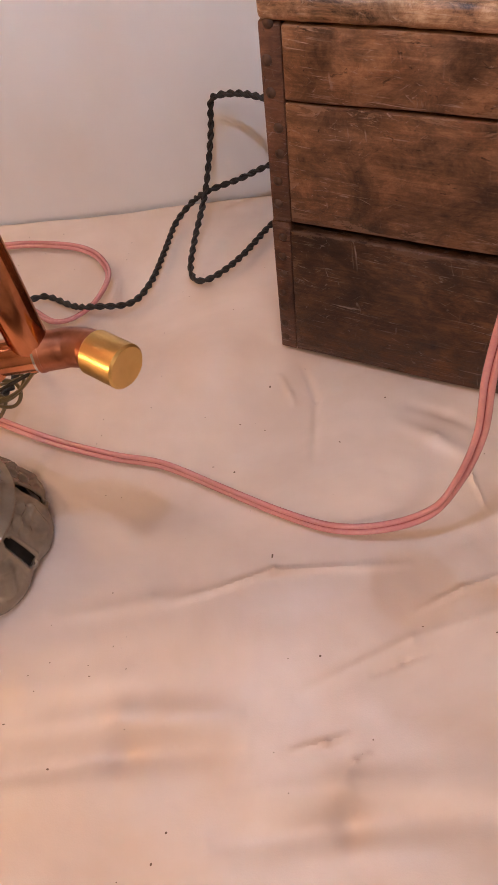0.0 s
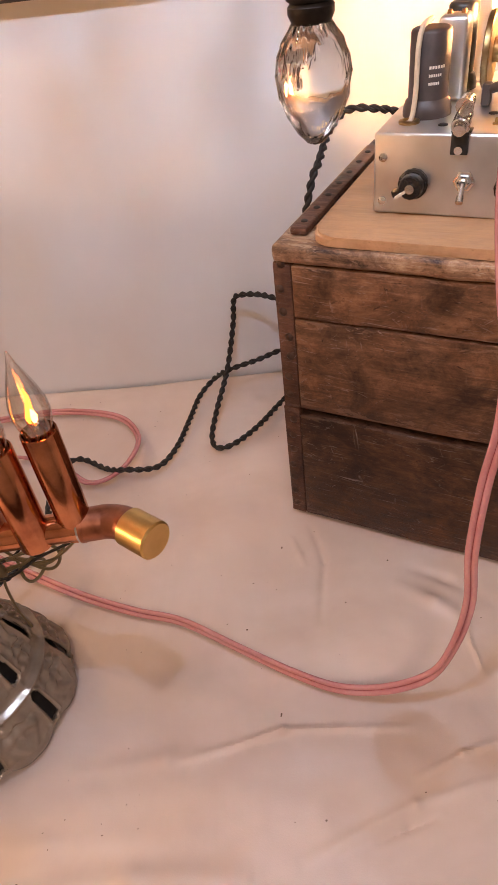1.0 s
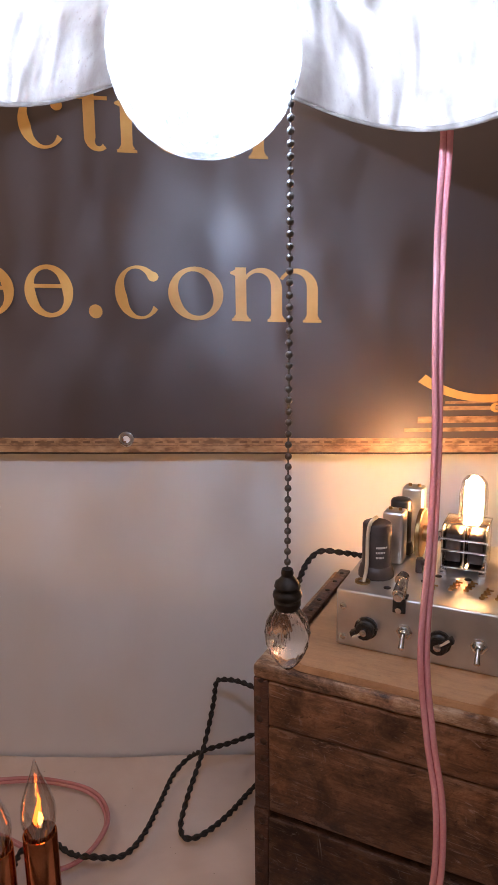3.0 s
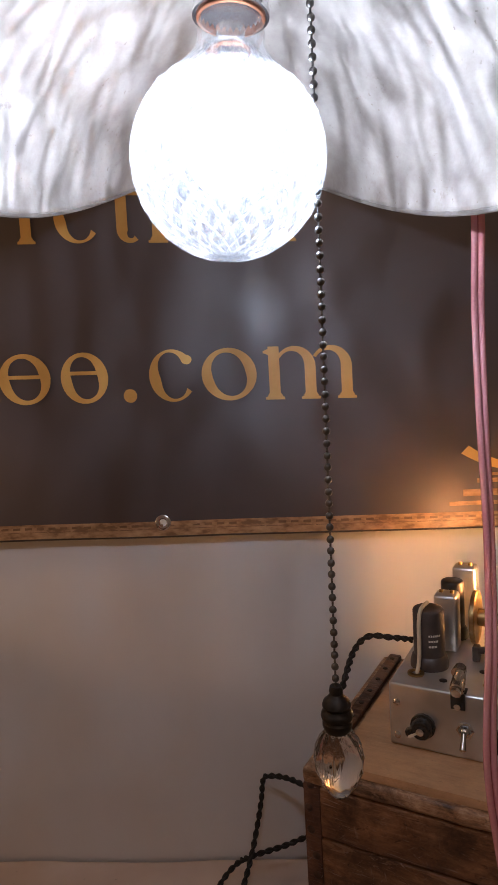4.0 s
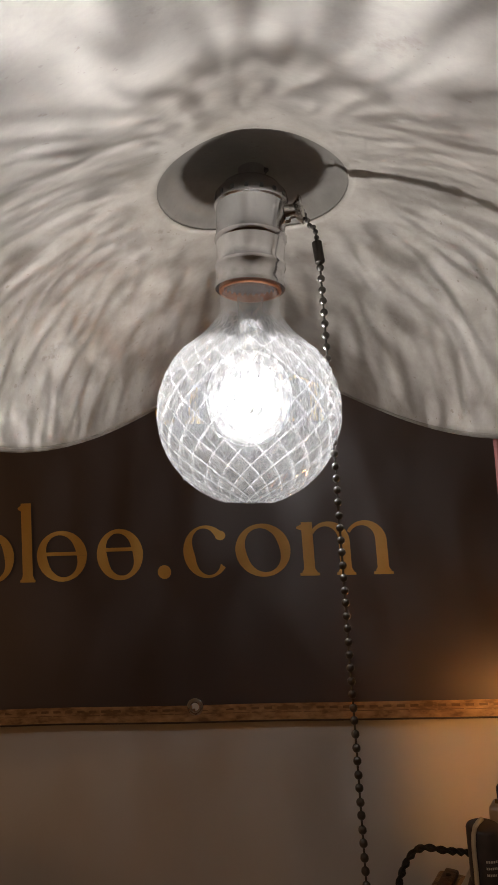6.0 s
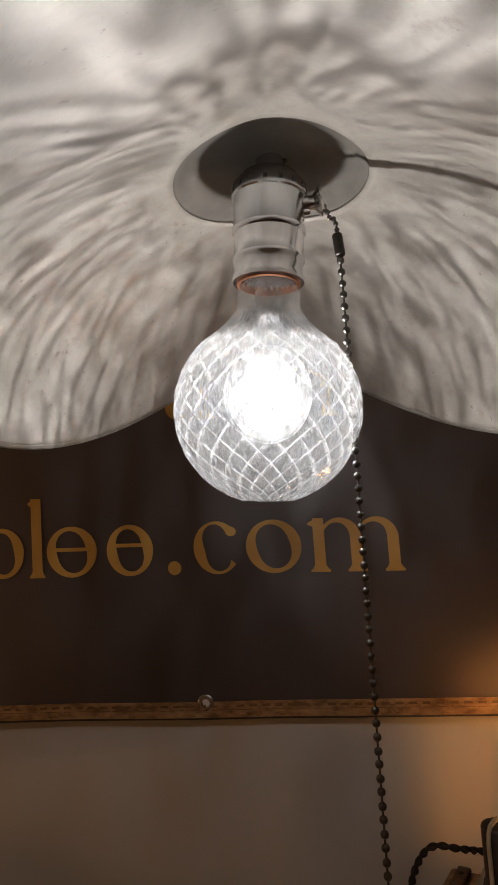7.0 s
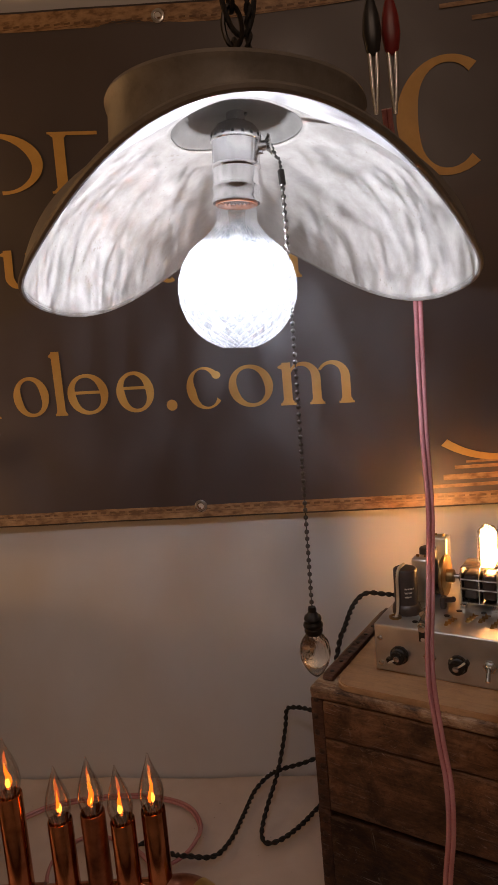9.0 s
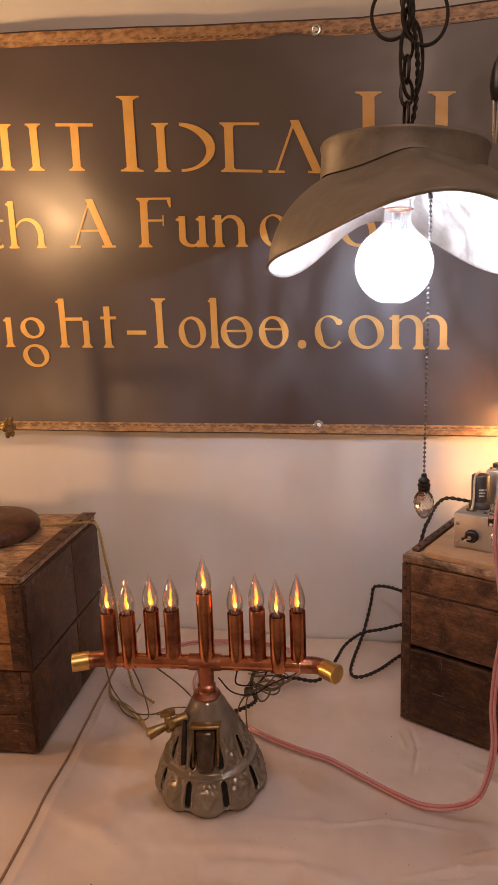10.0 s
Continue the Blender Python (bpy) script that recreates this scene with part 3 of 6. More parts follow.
def upright(x, z0, z1, stem=STEM, foot=True, head="flag", reach=0.006):
    """A stem with a bracketed foot and a slanting or a flat head."""
    top = z1 - (FOOT if head == "flat" else 0)
    out = [bar(x, x + stem, z0 + (FOOT if foot else 0), top)]
    for on, z, way in ((foot, z0, 1), (head == "flat", z1, -1)):
        if on:
            out.append([(x - reach, z), (x + stem + reach, z), (x + stem + reach, z + way * FOOT * 0.7), (x + stem, z + way * FOOT), (x, z + way * FOOT), (x - reach, z + way * FOOT * 0.7)])
            out += [[(x, z + way * FOOT), (x - reach * 0.6, z + way * FOOT * 0.9), (x, z + way * 0.010)], [(x + stem, z + way * FOOT), (x + stem + reach * 0.6, z + way * FOOT * 0.9), (x + stem, z + way * 0.010)]]
    if head == "flag":
        out.append([(x, z1 - 0.012), (x, z1 - 0.003), (x - reach * 1.2, z1 - 0.0065), (x - reach * 1.2, z1 - 0.009)])
    return out


def stroke(x0, z0, x1, z1, w):
    return [(x0, z0), (x0 + w, z0), (x1 + w, z1), (x1, z1)]


def arch(x0, x1, h, stem=STEM):
    """From one stem over to the next and down to its foot."""
    out, mid = [], h - 0.5 * (x1 - x0)
    cx, rx, rz = (x0 + x1) / 2, (x1 - x0) / 2, h - mid
    for i in range(18):
        quad = []
        for a, inner in ((i, 0), (i + 1, 0), (i + 1, 1), (i, 1)):
            t = radians(a * 150 / 18)
            th = (HAIR * 0.8 + (stem - HAIR * 0.8) * max(0.0, math.cos(t * 0.62)) ** 2) * inner
            quad.append((cx + (rx - th) * math.cos(t), mid + (rz - th * 0.9) * math.sin(t)))
        out.append(quad)
    return out + upright(x1 - stem, 0.0, mid, stem, True, "", 0.0055)


def serif_glyph(ch, w, h):
    """The strokes of one character, w wide and h high, from its lower corner."""
    e, x = 0.0055, STEM
    if ch == ".":
        return [[(w / 2 + w / 2 * math.cos(k * math.pi / 12), h / 2 + h / 2 * math.sin(k * math.pi / 12)) for k in range(24)]]
    if ch == "o":
        return bowl(0, w, 0, h)
    if ch == "c":
        tip = [(w * 0.86 + 0.008 * math.cos(k * math.pi / 8), h * 0.80 + 0.007 * math.sin(k * math.pi / 8)) for k in range(16)]
        return bowl(0, w * 1.06, 0, h, 48, 322, STEM * 1.05, 0.0038) + [tip]
    if ch in "nm":
        n = len("nm"[:"nm".index(ch) + 1])
        step = (w - 2 * e - x) / n
        out = upright(e, 0, h)
        for k in range(n):
            out += arch(e + k * step + x * 0.55, e + (k + 1) * step + x, h)
        return out
    if ch == "h":
        return upright(e, 0, h) + arch(e + x * 0.55, w - e, h * 0.64)
    if ch == "u":
        return upright(e, h * 0.3, h, foot=False) + bowl(e, w - e - x * 0.4, 0, h * 0.62, 180, 330, STEM, HAIR, 20) + upright(w - e - x, 0, h)
    if ch == "i":
        dot = [(w / 2 + 0.0075 * math.cos(k * math.pi / 8), h - 0.0075 + 0.0075 * math.sin(k * math.pi / 8)) for k in range(16)]
        return upright(w / 2 - x / 2, 0, h * 0.66) + [dot]
    if ch == "t":
        return [[(w * 0.22, h * 0.2), (w * 0.22 + x, h * 0.2), (w * 0.22 + x, h), (w * 0.22, h * 0.84)], bar(0, w, h * 0.80 - 0.004, h * 0.80 + 0.001)] + bowl(w * 0.22, w * 1.08, 0, h * 0.42, 180, 310, STEM, HAIR, 16)
    if ch == "A":
        mid = w * 0.47
        out = [stroke(0.012, FOOT, mid, h * 0.96, 0.005), stroke(w - 0.010 - x * 1.2, FOOT, mid - x * 0.5, h, x * 1.25), bar(w * 0.26, w * 0.68, h * 0.33, h * 0.33 + 0.0048)]
        return out + [bar(0, 0.030, 0, FOOT), bar(w - 0.036, w, 0, FOOT)]
    out = upright(0.008, 0, h, x * 1.15, True, "flat", 0.008)
    return out + [bar(0.008 + x, w, h - 0.0048, h), [(w - 0.004, h - 0.022), (w, h - 0.022), (w, h - 0.0048), (w - 0.010, h - 0.0048)], bar(0.008 + x, w * 0.78, h * 0.52, h * 0.52 + 0.0048), bar(w * 0.78 - 0.003, w * 0.78, h * 0.52 - 0.010, h * 0.52 + 0.014)]


def printed(name, x, base, polys, parent, label=""):
    """Gold shapes on the vinyl, their lower edge on the sloping line; overlapping strokes lie a hair apart."""
    bm = bmesh.new()
    for k, poly in enumerate(polys):
        pts = [(x + px, base(x + px) + pz) for px, pz in poly]
        bm.faces.new([bm.verts.new((px, banner_wave(px, pz) - 0.0020 - 0.00002 * (k % 45), pz)) for px, pz in pts])
    return part(name, bm, M_GOLD, parent, label, smooth=False)


def letter(ch, x0, x1, base, height, parent):
    return printed("letter", x0, base, serif_glyph(ch, x1 - x0, height), parent)


def ring_quads(x0, x1, z0, z1, thick, a0=0.0, a1=360.0, n=28, uneven=0.0):
    cx, cz, rx, rz = (x0 + x1) / 2, (z0 + z1) / 2, (x1 - x0) / 2, (z1 - z0) / 2
    out = []
    for i in range(n):
        q = []
        for a, k in ((i, 0), (i + 1, 0), (i + 1, 1), (i, 1)):
            t = radians(a0 + (a1 - a0) * a / n)
            th = thick * (1 + uneven * math.cos(2 * t)) * k
            q.append((cx + (rx - th) * math.cos(t), cz + (rz - th * 0.7) * math.sin(t)))
        out.append(q)
    return out


def bar(x0, x1, z0, z1):
    return [(x0, z0), (x1, z0), (x1, z1), (x0, z1)]


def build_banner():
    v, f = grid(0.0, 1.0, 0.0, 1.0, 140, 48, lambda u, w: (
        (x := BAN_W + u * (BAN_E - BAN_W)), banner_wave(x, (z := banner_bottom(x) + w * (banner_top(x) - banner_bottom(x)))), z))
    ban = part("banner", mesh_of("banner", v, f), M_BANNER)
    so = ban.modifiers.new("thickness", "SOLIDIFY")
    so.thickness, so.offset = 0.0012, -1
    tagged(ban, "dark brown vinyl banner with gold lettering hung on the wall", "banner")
    for name, lo, hi, lift in (("border", 0.003, 0.025, 0.0018), ("border", -0.034, -0.004, 0.0018)):
        edge = banner_bottom if lo > 0 else banner_top
        vv, ff = grid(BAN_W, BAN_E, 0, 1, 200, 1, lambda x, w: (x, banner_wave(x, edge(x)) - lift, edge(x) + lo + w * (hi - lo)))
        part(name, mesh_of(name, vv, ff), M_BORDER, ban, "printed gold and brown edging")
        teeth = []
        for k in range(150):
            x = BAN_W + 0.01 + k * 0.0182
            z = edge(x) + (lo + (hi - lo) * 0.72 if lo > 0 else lo + (hi - lo) * 0.25)
            teeth.append(bar(x, x + 0.011, z - 0.0017, z + 0.0017))
            if k % 2 == 0:
                teeth.append(bar(x, x + 0.034, z - 0.0060, z - 0.0052))
        tagged(flat_shape("dentil_trim", teeth, ban, plain_dark, lift + 0.0006), kind="stuff")
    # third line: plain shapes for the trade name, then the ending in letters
    b3 = lambda x: 0.7345 - 0.033 * x
    for ch, x0, x1, h in ((".", -0.046, -0.026, 0.020), ("c", -0.006, 0.059, 0.076), ("o", 0.071, 0.151, 0.076), ("m", 0.163, 0.293, 0.076)):
        letter(ch, x0, x1, b3, h, ban)
    tall, low = 0.118, 0.075
    shapes = [(-0.333, bowl(0, 0.068, 0, low)), (-0.256, upright(0.004, 0, tall, reach=0.004)), (-0.229, bowl(0, 0.077, 0, low) + [bar(0.013, 0.066, 0.038, 0.0435)]),
              (-0.137, bowl(0, 0.070, 0, low) + [bar(0.013, 0.060, 0.042, 0.0475)]),
              (-0.397, upright(0.009, 0, tall, 0.016, True, "flat", 0.010)), (-0.466, [bar(0, 0.05, 0.032, 0.042)]), (-0.533, upright(0.010, 0, 0.10, head="") + [bar(0, 0.042, 0.069, 0.076)]),
              (-0.648, upright(0.006, 0, 0.12) + upright(0.068, 0, 0.066, head="") + [bar(0.0185, 0.068, 0.066, 0.074)]), (-0.754, bowl(0, 0.068, 0.022, low) + bowl(0, 0.075, -0.05, 0.008)),
              (-0.801, upright(0.006, 0, low)), (-0.856, upright(0.006, 0, low))]
    for x, polys in shapes:
        printed("name_shape", x, b3, polys, ban)
    # second line
    b2 = lambda x: 0.9615 - 0.055 * x
    for ch, x0, x1, h in (("t", -0.812, -0.775, 0.085), ("h", -0.763, -0.66, 0.112), ("A", -0.597, -0.476, 0.112), ("F", -0.418, -0.335, 0.112),
                          ("u", -0.323, -0.248, 0.07), ("n", -0.236, -0.155, 0.071), ("c", -0.126, -0.063, 0.071), ("t", -0.046, -0.003, 0.088),
                          ("i", 0.012, 0.032, 0.108), ("o", 0.054, 0.133, 0.071), ("n", 0.144, 0.217, 0.071)):
        letter(ch, x0, x1, b2, h, ban)
    # first line: plain shapes only
    b1 = lambda x: 1.1175 - 0.09 * x
    cap, big, wide = 0.105, 0.163, 0.020
    shapes = [(-0.451, upright(0.014, 0, big, 0.025, True, "flat", 0.015)), (-0.372, upright(0.012, 0, cap, wide, True, "flat", 0.010) + bowl(-0.02, 0.150, 0, cap, -88, 88, 0.022, 0.006, 24)),
              (-0.212, upright(0.012, 0, cap, wide, True, "flat", 0.010) + [bar(0.032, 0.092, cap - 0.006, cap), bar(0.032, 0.096, 0, 0.006)]),
              (-0.102, [stroke(0.016, FOOT, 0.056, cap, 0.006), stroke(0.098, FOOT, 0.050, cap + 0.004, 0.020), bar(0, 0.036, 0, FOOT), bar(0.088, 0.130, 0, FOOT)]),
              (0.091, upright(0.014, 0, big, 0.025, True, "flat", 0.015)), (0.241, upright(0.014, 0, big, 0.025, True, "flat", 0.015)),
              (-0.607, upright(0.036, 0, cap, wide, True, "", 0.010) + [bar(0, 0.093, cap - 0.007, cap)]),
              (-0.765, upright(0.010, 0, cap, wide, True, "flat", 0.010) + upright(0.088, 0, cap, wide, True, "flat", 0.010))]
    for x, polys in shapes:
        printed("name_shape", x, b1, polys, ban)
    flat_shape("name_shape", ring_quads(0.392, 0.56, 1.09, 1.28, 0.026, 55, 305, 30, 0.35), ban, M_GOLD)
    # printed column base and scroll in the corner
    for k, (x0, z0, z1) in enumerate(((0.43, 0.562, 0.568), (0.45, 0.575, 0.585), (0.47, 0.594, 0.600), (0.49, 0.604, 0.608))):
        flat_shape("printed_moulding", [bar(x0 - 0.012, 0.95, z0, z1)], ban, M_BORDER)
    flat_shape("printed_scroll", ring_quads(0.36, 0.72, 0.606, 0.95, 0.020, 235, 330, 24, 0.2), ban, M_GOLD)
    flat_shape("printed_leaf", ring_quads(0.56, 0.60, 0.575, 0.612, 0.010, 100, 330, 12, 0.4) + ring_quads(0.545, 0.565, 0.59, 0.605, 0.006, 0, 360, 10, 0.2), ban, M_GOLD)
    for k, (x0, z0) in enumerate(((0.50, 1.375), (0.47, 1.350), (0.52, 1.326))):
        flat_shape("printed_moulding", [bar(x0, 0.95, z0, z0 + 0.007)], ban, M_BORDER)
    for x, z in ((0.0, 0.556), (0.008, 1.402), (-1.2, 0.566), (-1.2, 1.50), (0.93, 0.545), (0.93, 1.395)):
        bm = bmesh.new()
        prof = [(0.0055, -0.001), (0.0065, 0.0022), (0.0088, 0.0026), (0.0118, 0.0012), (0.0122, -0.0005)]
        lathe(bm, prof, 28, Matrix.Translation((x, banner_wave(x, z) - 0.0012, z)) @ Matrix.Rotation(radians(90), 4, "X"))
        gr = part("grommet", bm, M_NICKEL, ban, "nickel grommet")
        hole = bmesh.new()
        lathe(hole, [(0, 0.0003), (0.0056, 0.0003)], 20, Matrix.Translation((x, banner_wave(x, z) - 0.0022, z)) @ Matrix.Rotation(radians(90), 4, "X"))
        part("eyelet", hole, M_WALL, gr)


plain_dark = plain("dark_print", (0.15, 0.085, 0.045), (0.24, 0.14, 0.075), 0.45, 0, 50, 0)
build_banner()

# ---- pendant lamp ----
LAMP = Vector((0.178, -0.597, 1.015))
LAMP_TILT = 4.3


def shade_rim(a):
    """The shade's rim in the room: a round sheet bent down at both sides, turned a little, its front edge lower than its back."""
    x, y = 0.1775 * math.cos(a) + 0.002 * math.cos(3 * a), 0.2956 * math.sin(a) - 0.039 * math.sin(3 * a)
    z = 0.8876 - 0.0322 * math.cos(2 * a) - 0.0069 * math.cos(a) + 0.0259 * math.sin(a) - 0.0156 * math.sin(3 * a) + 0.0101 * math.cos(4 * a)
    c, k = math.cos(0.114), math.sin(0.114)
    w = max(0.0, -math.sin(a)) ** 1.5
    return Vector((0.1825 + c * x - k * y - 0.008 * w, -0.6343 + k * x + c * y + 0.062 * w, z + 0.024 * w))


def shade_point(s, a):
    """A point of the sheet in the room: s from the middle to the rim, on an arc down to it."""
    top = Vector((LAMP.x, LAMP.y, LAMP.z - 0.003))
    d = shade_rim(a) - top
    ext = math.hypot(d.x, d.y)
    bend = 2 * math.atan2(-d.z, ext)
    r = ext / math.sin(bend)
    run, fall = r * math.sin(bend * s), r * (1 - math.cos(bend * s))
    run *= 1 + 0.085 * math.sin(math.pi * s) * math.cos(a) ** 2
    flat = 0.7 * max(0.0, -math.sin(a)) ** 2 * max(0.0, min(1.0, (s - 0.22) / 0.3))
    fall += flat * (run / ext * -d.z - fall)
    wob = 0.003 * noise.noise(Vector((math.cos(a) * 2, math.sin(a) * 2, s * 2.5))) * s * (1 - s)
    return Vector((top.x + d.x / ext * run, top.y + d.y / ext * run, top.z - fall + wob))


def shade_at(r, a):
    """How far out along the sheet the radius r lies."""
    lo, hi = 0.0, 1.0
    for _ in range(24):
        mid = (lo + hi) / 2
        p = shade_point(mid, a)
        if math.hypot(p.x - LAMP.x, p.y - LAMP.y) < r:
            lo = mid
        else:
            hi = mid
    return lo


def build_lamp():
    root = thing("pendant_lamp", "galvanised metal pendant lamp with a bent shade and cut-glass bulb", "lamp",
                 Matrix.Translation(LAMP) @ Matrix.Rotation(radians(LAMP_TILT), 4, "Y") @ rot_z(0))
    inv = root.matrix_basis.inverted()
    # shade: sheet from the hole out to the rim, pale inside and dark outside
    seg, rings = 120, 44
    verts, faces = [], []
    starts = [shade_at(0.0565, 2 * math.pi * i / seg) for i in range(seg)]
    for j in range(rings + 1):
        for i in range(seg):
            verts.append(inv @ shade_point(starts[i] + (1 - starts[i]) * j / rings, 2 * math.pi * i / seg))
    for j in range(rings):
        for i in range(seg):
            k = (i + 1) % seg
            faces.append((j * seg + i, j * seg + k, (j + 1) * seg + k, (j + 1) * seg + i))
    sh = part("shade", mesh_of("shade", verts, faces), M_ZINC, root, "mottled grey sheet-metal shade drooping at the sides")
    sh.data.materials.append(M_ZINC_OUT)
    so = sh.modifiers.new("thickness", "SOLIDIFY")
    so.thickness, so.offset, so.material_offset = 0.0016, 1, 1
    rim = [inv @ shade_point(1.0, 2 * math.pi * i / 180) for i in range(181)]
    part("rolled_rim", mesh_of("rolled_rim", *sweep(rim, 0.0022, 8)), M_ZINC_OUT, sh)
    # collar above
    bm = bmesh.new()
    lathe(bm, [(0.107, -0.05), (0.107, -0.003), (0.1085, 0.000), (0.1095, 0.003), (0.108, 0.006), (0.104, 0.006), (0.102, 0.0045), (0.03, 0.0045), (0, 0.0045)], 72,
          ripple=lambda a, r, z: r * (1 + 0.006 * math.sin(3 * a + 1) + 0.003 * math.sin(7 * a)))
    for v in bm.verts:
        if v.co.z < -0.04:
            a = b = math.atan2(v.co.y, v.co.x)
            for _ in range(12):
                q = shade_point(shade_at(0.107, b), b)
                off = a - math.atan2(q.y - LAMP.y, q.x - LAMP.x)
                b += (off + math.pi) % (2 * math.pi) - math.pi
            v.co.z = (inv @ shade_point(shade_at(0.107, b), b)).z + 0.0006
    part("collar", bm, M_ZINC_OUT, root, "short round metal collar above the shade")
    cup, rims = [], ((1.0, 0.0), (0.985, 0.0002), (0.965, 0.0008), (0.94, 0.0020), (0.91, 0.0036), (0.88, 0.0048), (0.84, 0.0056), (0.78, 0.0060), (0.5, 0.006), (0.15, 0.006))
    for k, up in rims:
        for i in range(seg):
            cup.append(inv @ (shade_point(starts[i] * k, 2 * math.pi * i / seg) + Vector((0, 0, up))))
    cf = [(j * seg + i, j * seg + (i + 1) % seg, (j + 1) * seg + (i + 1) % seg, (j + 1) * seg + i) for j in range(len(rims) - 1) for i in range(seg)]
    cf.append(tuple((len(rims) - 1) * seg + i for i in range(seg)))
    cp = part("recess", mesh_of("recess", cup, cf), M_ZINC_SHADOWED, root, "shallow recess round the lamp socket, darkened to hold the socket's shadow")
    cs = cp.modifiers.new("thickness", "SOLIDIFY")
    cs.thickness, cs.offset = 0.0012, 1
    # socket
    bm = bmesh.new()
    lathe(bm, [(0.008, 0.0040), (0.008, -0.0045), (0.012, -0.0055), (0.0165, -0.008), (0.020, -0.0125), (0.0213, -0.0142), (0.0216, -0.0205), (0.0205, -0.0213), (0.0203, -0.0385),
               (0.0211, -0.0398), (0.0212, -0.0408), (0.0211, -0.0418), (0.0199, -0.0432), (0.0198, -0.0555), (0.0206, -0.0567), (0.0207, -0.0577), (0.0206, -0.0587), (0.0196, -0.060),
               (0.0196, -0.0665), (0.0203, -0.068), (0.0204, -0.0695), (0.0202, -0.0708), (0.018, -0.0708), (0.0165, -0.06)], 64)
    sock = part("socket", bm, M_SOCKET, root, "satin nickel lamp socket shell")
    for k in range(16):
        a = 2 * math.pi * k / 16
        vent = part("vent_hole", box(bmesh.new(), (0.0208, -0.0011, -0.0187), (0.02175, 0.0011, -0.0163)), M_BLACK, sock, smooth=False)
        vent.matrix_basis = Matrix.Rotation(a, 4, "Z")
    bm = bmesh.new()
    rod(bm, (0.019, 0, -0.025), (0.029, 0.001, -0.023), 0.0042, 20)
    rod(bm, (0.0255, 0.001, -0.0237), (0.0285, 0.001, -0.0231), 0.0044, 24, 0.0082)
    rod(bm, (0.0285, 0.001, -0.0231), (0.0305, 0.001, -0.0227), 0.0088, 24, 0.0080, 0.0006)
    rod(bm, (0.0195, 0, -0.025), (0.0225, 0, -0.0245), 0.0062, 20)
    part("pull_arm", bm, M_NICKEL, sock, "flared nickel chain bushing")
    # bulb
    bm = bmesh.new()
    lathe(bm, [(0.0168, -0.060), (0.0180, -0.0714), (0.0182, -0.0719), (0.0178, -0.0723), (0.0165, -0.0724)], 32)
    bulb = part("bulb_cap", bm, M_COPPER_DULL, root, "thin dull copper collar of the bulb")
    R, cz = 0.051, -0.143

    def cut(a, z):
        """Diamond relief over the globe."""
        if z > cz + 0.040:
            return 0.0
        lat = math.asin(max(-1, min(1, (z - cz) / R)))
        p, q = (a * 11 / math.pi + lat * 3.7) % 1.0, (a * 11 / math.pi - lat * 3.7) % 1.0
        e = min(abs(p - 0.5), abs(q - 0.5))
        return 0.0009 * math.exp(-(e / 0.07) ** 2)

    prof = [(0.0160, -0.0725), (0.0176, -0.076), (0.0180, -0.080), (0.0172, -0.0835), (0.0184, -0.087), (0.0212, -0.0915), (0.0252, -0.0965), (0.0300, -0.1012)]
    n = 54
    for i in range(n + 1):
        lat = math.asin((0.0375) / R) + (-math.pi / 2 - math.asin(0.0375 / R)) * i / n
        prof.append((max(0.0, R * math.cos(lat)), cz + R * math.sin(lat)))
    bm = bmesh.new()
    lathe(bm, prof, 180, ripple=lambda a, r, z: r + (cut(a, z) if r > 0.006 else 0))
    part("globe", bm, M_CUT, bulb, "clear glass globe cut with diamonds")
    for way in (-1, 1):
        line, ridge = [], None
        for i in range(41):
            lat = -1.32 + 2.06 * i / 40
            a = (0.5 - way * lat * 3.7) * math.pi / 11
            line.append(Vector(((R + 0.0009) * math.cos(lat) * math.cos(a), (R + 0.0009) * math.cos(lat) * math.sin(a), cz + (R + 0.0009) * math.sin(lat))))
        for k in range(22):
            ridge = part("cut_ridge", mesh_of("cut_ridge", *sweep(line, 0.00042, 5)) if ridge is None else ridge.data, M_RIDGE, bulb)
            ridge.matrix_basis = Matrix.Rotation(k * math.pi / 11, 4, "Z")
    bm = bmesh.new()
    rod(bm, (0, 0, -0.1315), (0, 0, -0.1375), 0.0010, 10)
    part("filament", bm, M_LED, bulb, "blazing cool white filaments")
    # added hazy shells, no part of the bulb, imitate bloom round the filament
    for k in range(4):
        size = 0.008 + 0.0055 * k
        bm = bmesh.new()
        lathe(bm, [(size * math.sin(math.pi * i / 24), -0.1345 - size * 1.12 * math.cos(math.pi * i / 24)) for i in range(25)], 40)
        part("bloom_shell", bm, M_BLOOM[k], bulb, "thin hazy shell added to imitate the filament's glow")
    bm = bmesh.new()
    lathe(bm, [(0.0078, -0.076), (0.0070, -0.084), (0.0058, -0.096), (0.0052, -0.106), (0.0060, -0.110), (0.004, -0.113), (0, -0.113)], 20)
    part("glass_stem", bm, M_CRYSTAL, bulb)
    # pull chain: hangs plumb, so its places undo the lamp's lean
    top = root.matrix_basis @ Vector((0.030, 0.001, -0.0235))
    chain_pts = [top, Vector((top.x + 0.0035, top.y - 0.003, 0.978)), Vector((0.2135, -0.604, 0.955)), Vector((0.2125, -0.604, 0.80)), Vector((0.2105, -0.604, 0.582))]
    line = spline(chain_pts, 0.0006)
    bead = bmesh.new()
    bmesh.ops.create_uvsphere(bead, u_segments=10, v_segments=7, radius=0.0022)
    ch = part("pull_chain", mesh_of("pull_chain", *sweep([inv @ p for p in line[::6]], 0.0006, 5)), M_BEAD, root, "gunmetal ball pull chain")
    bead_me = None
    run, nxt = 0.0, 0.0
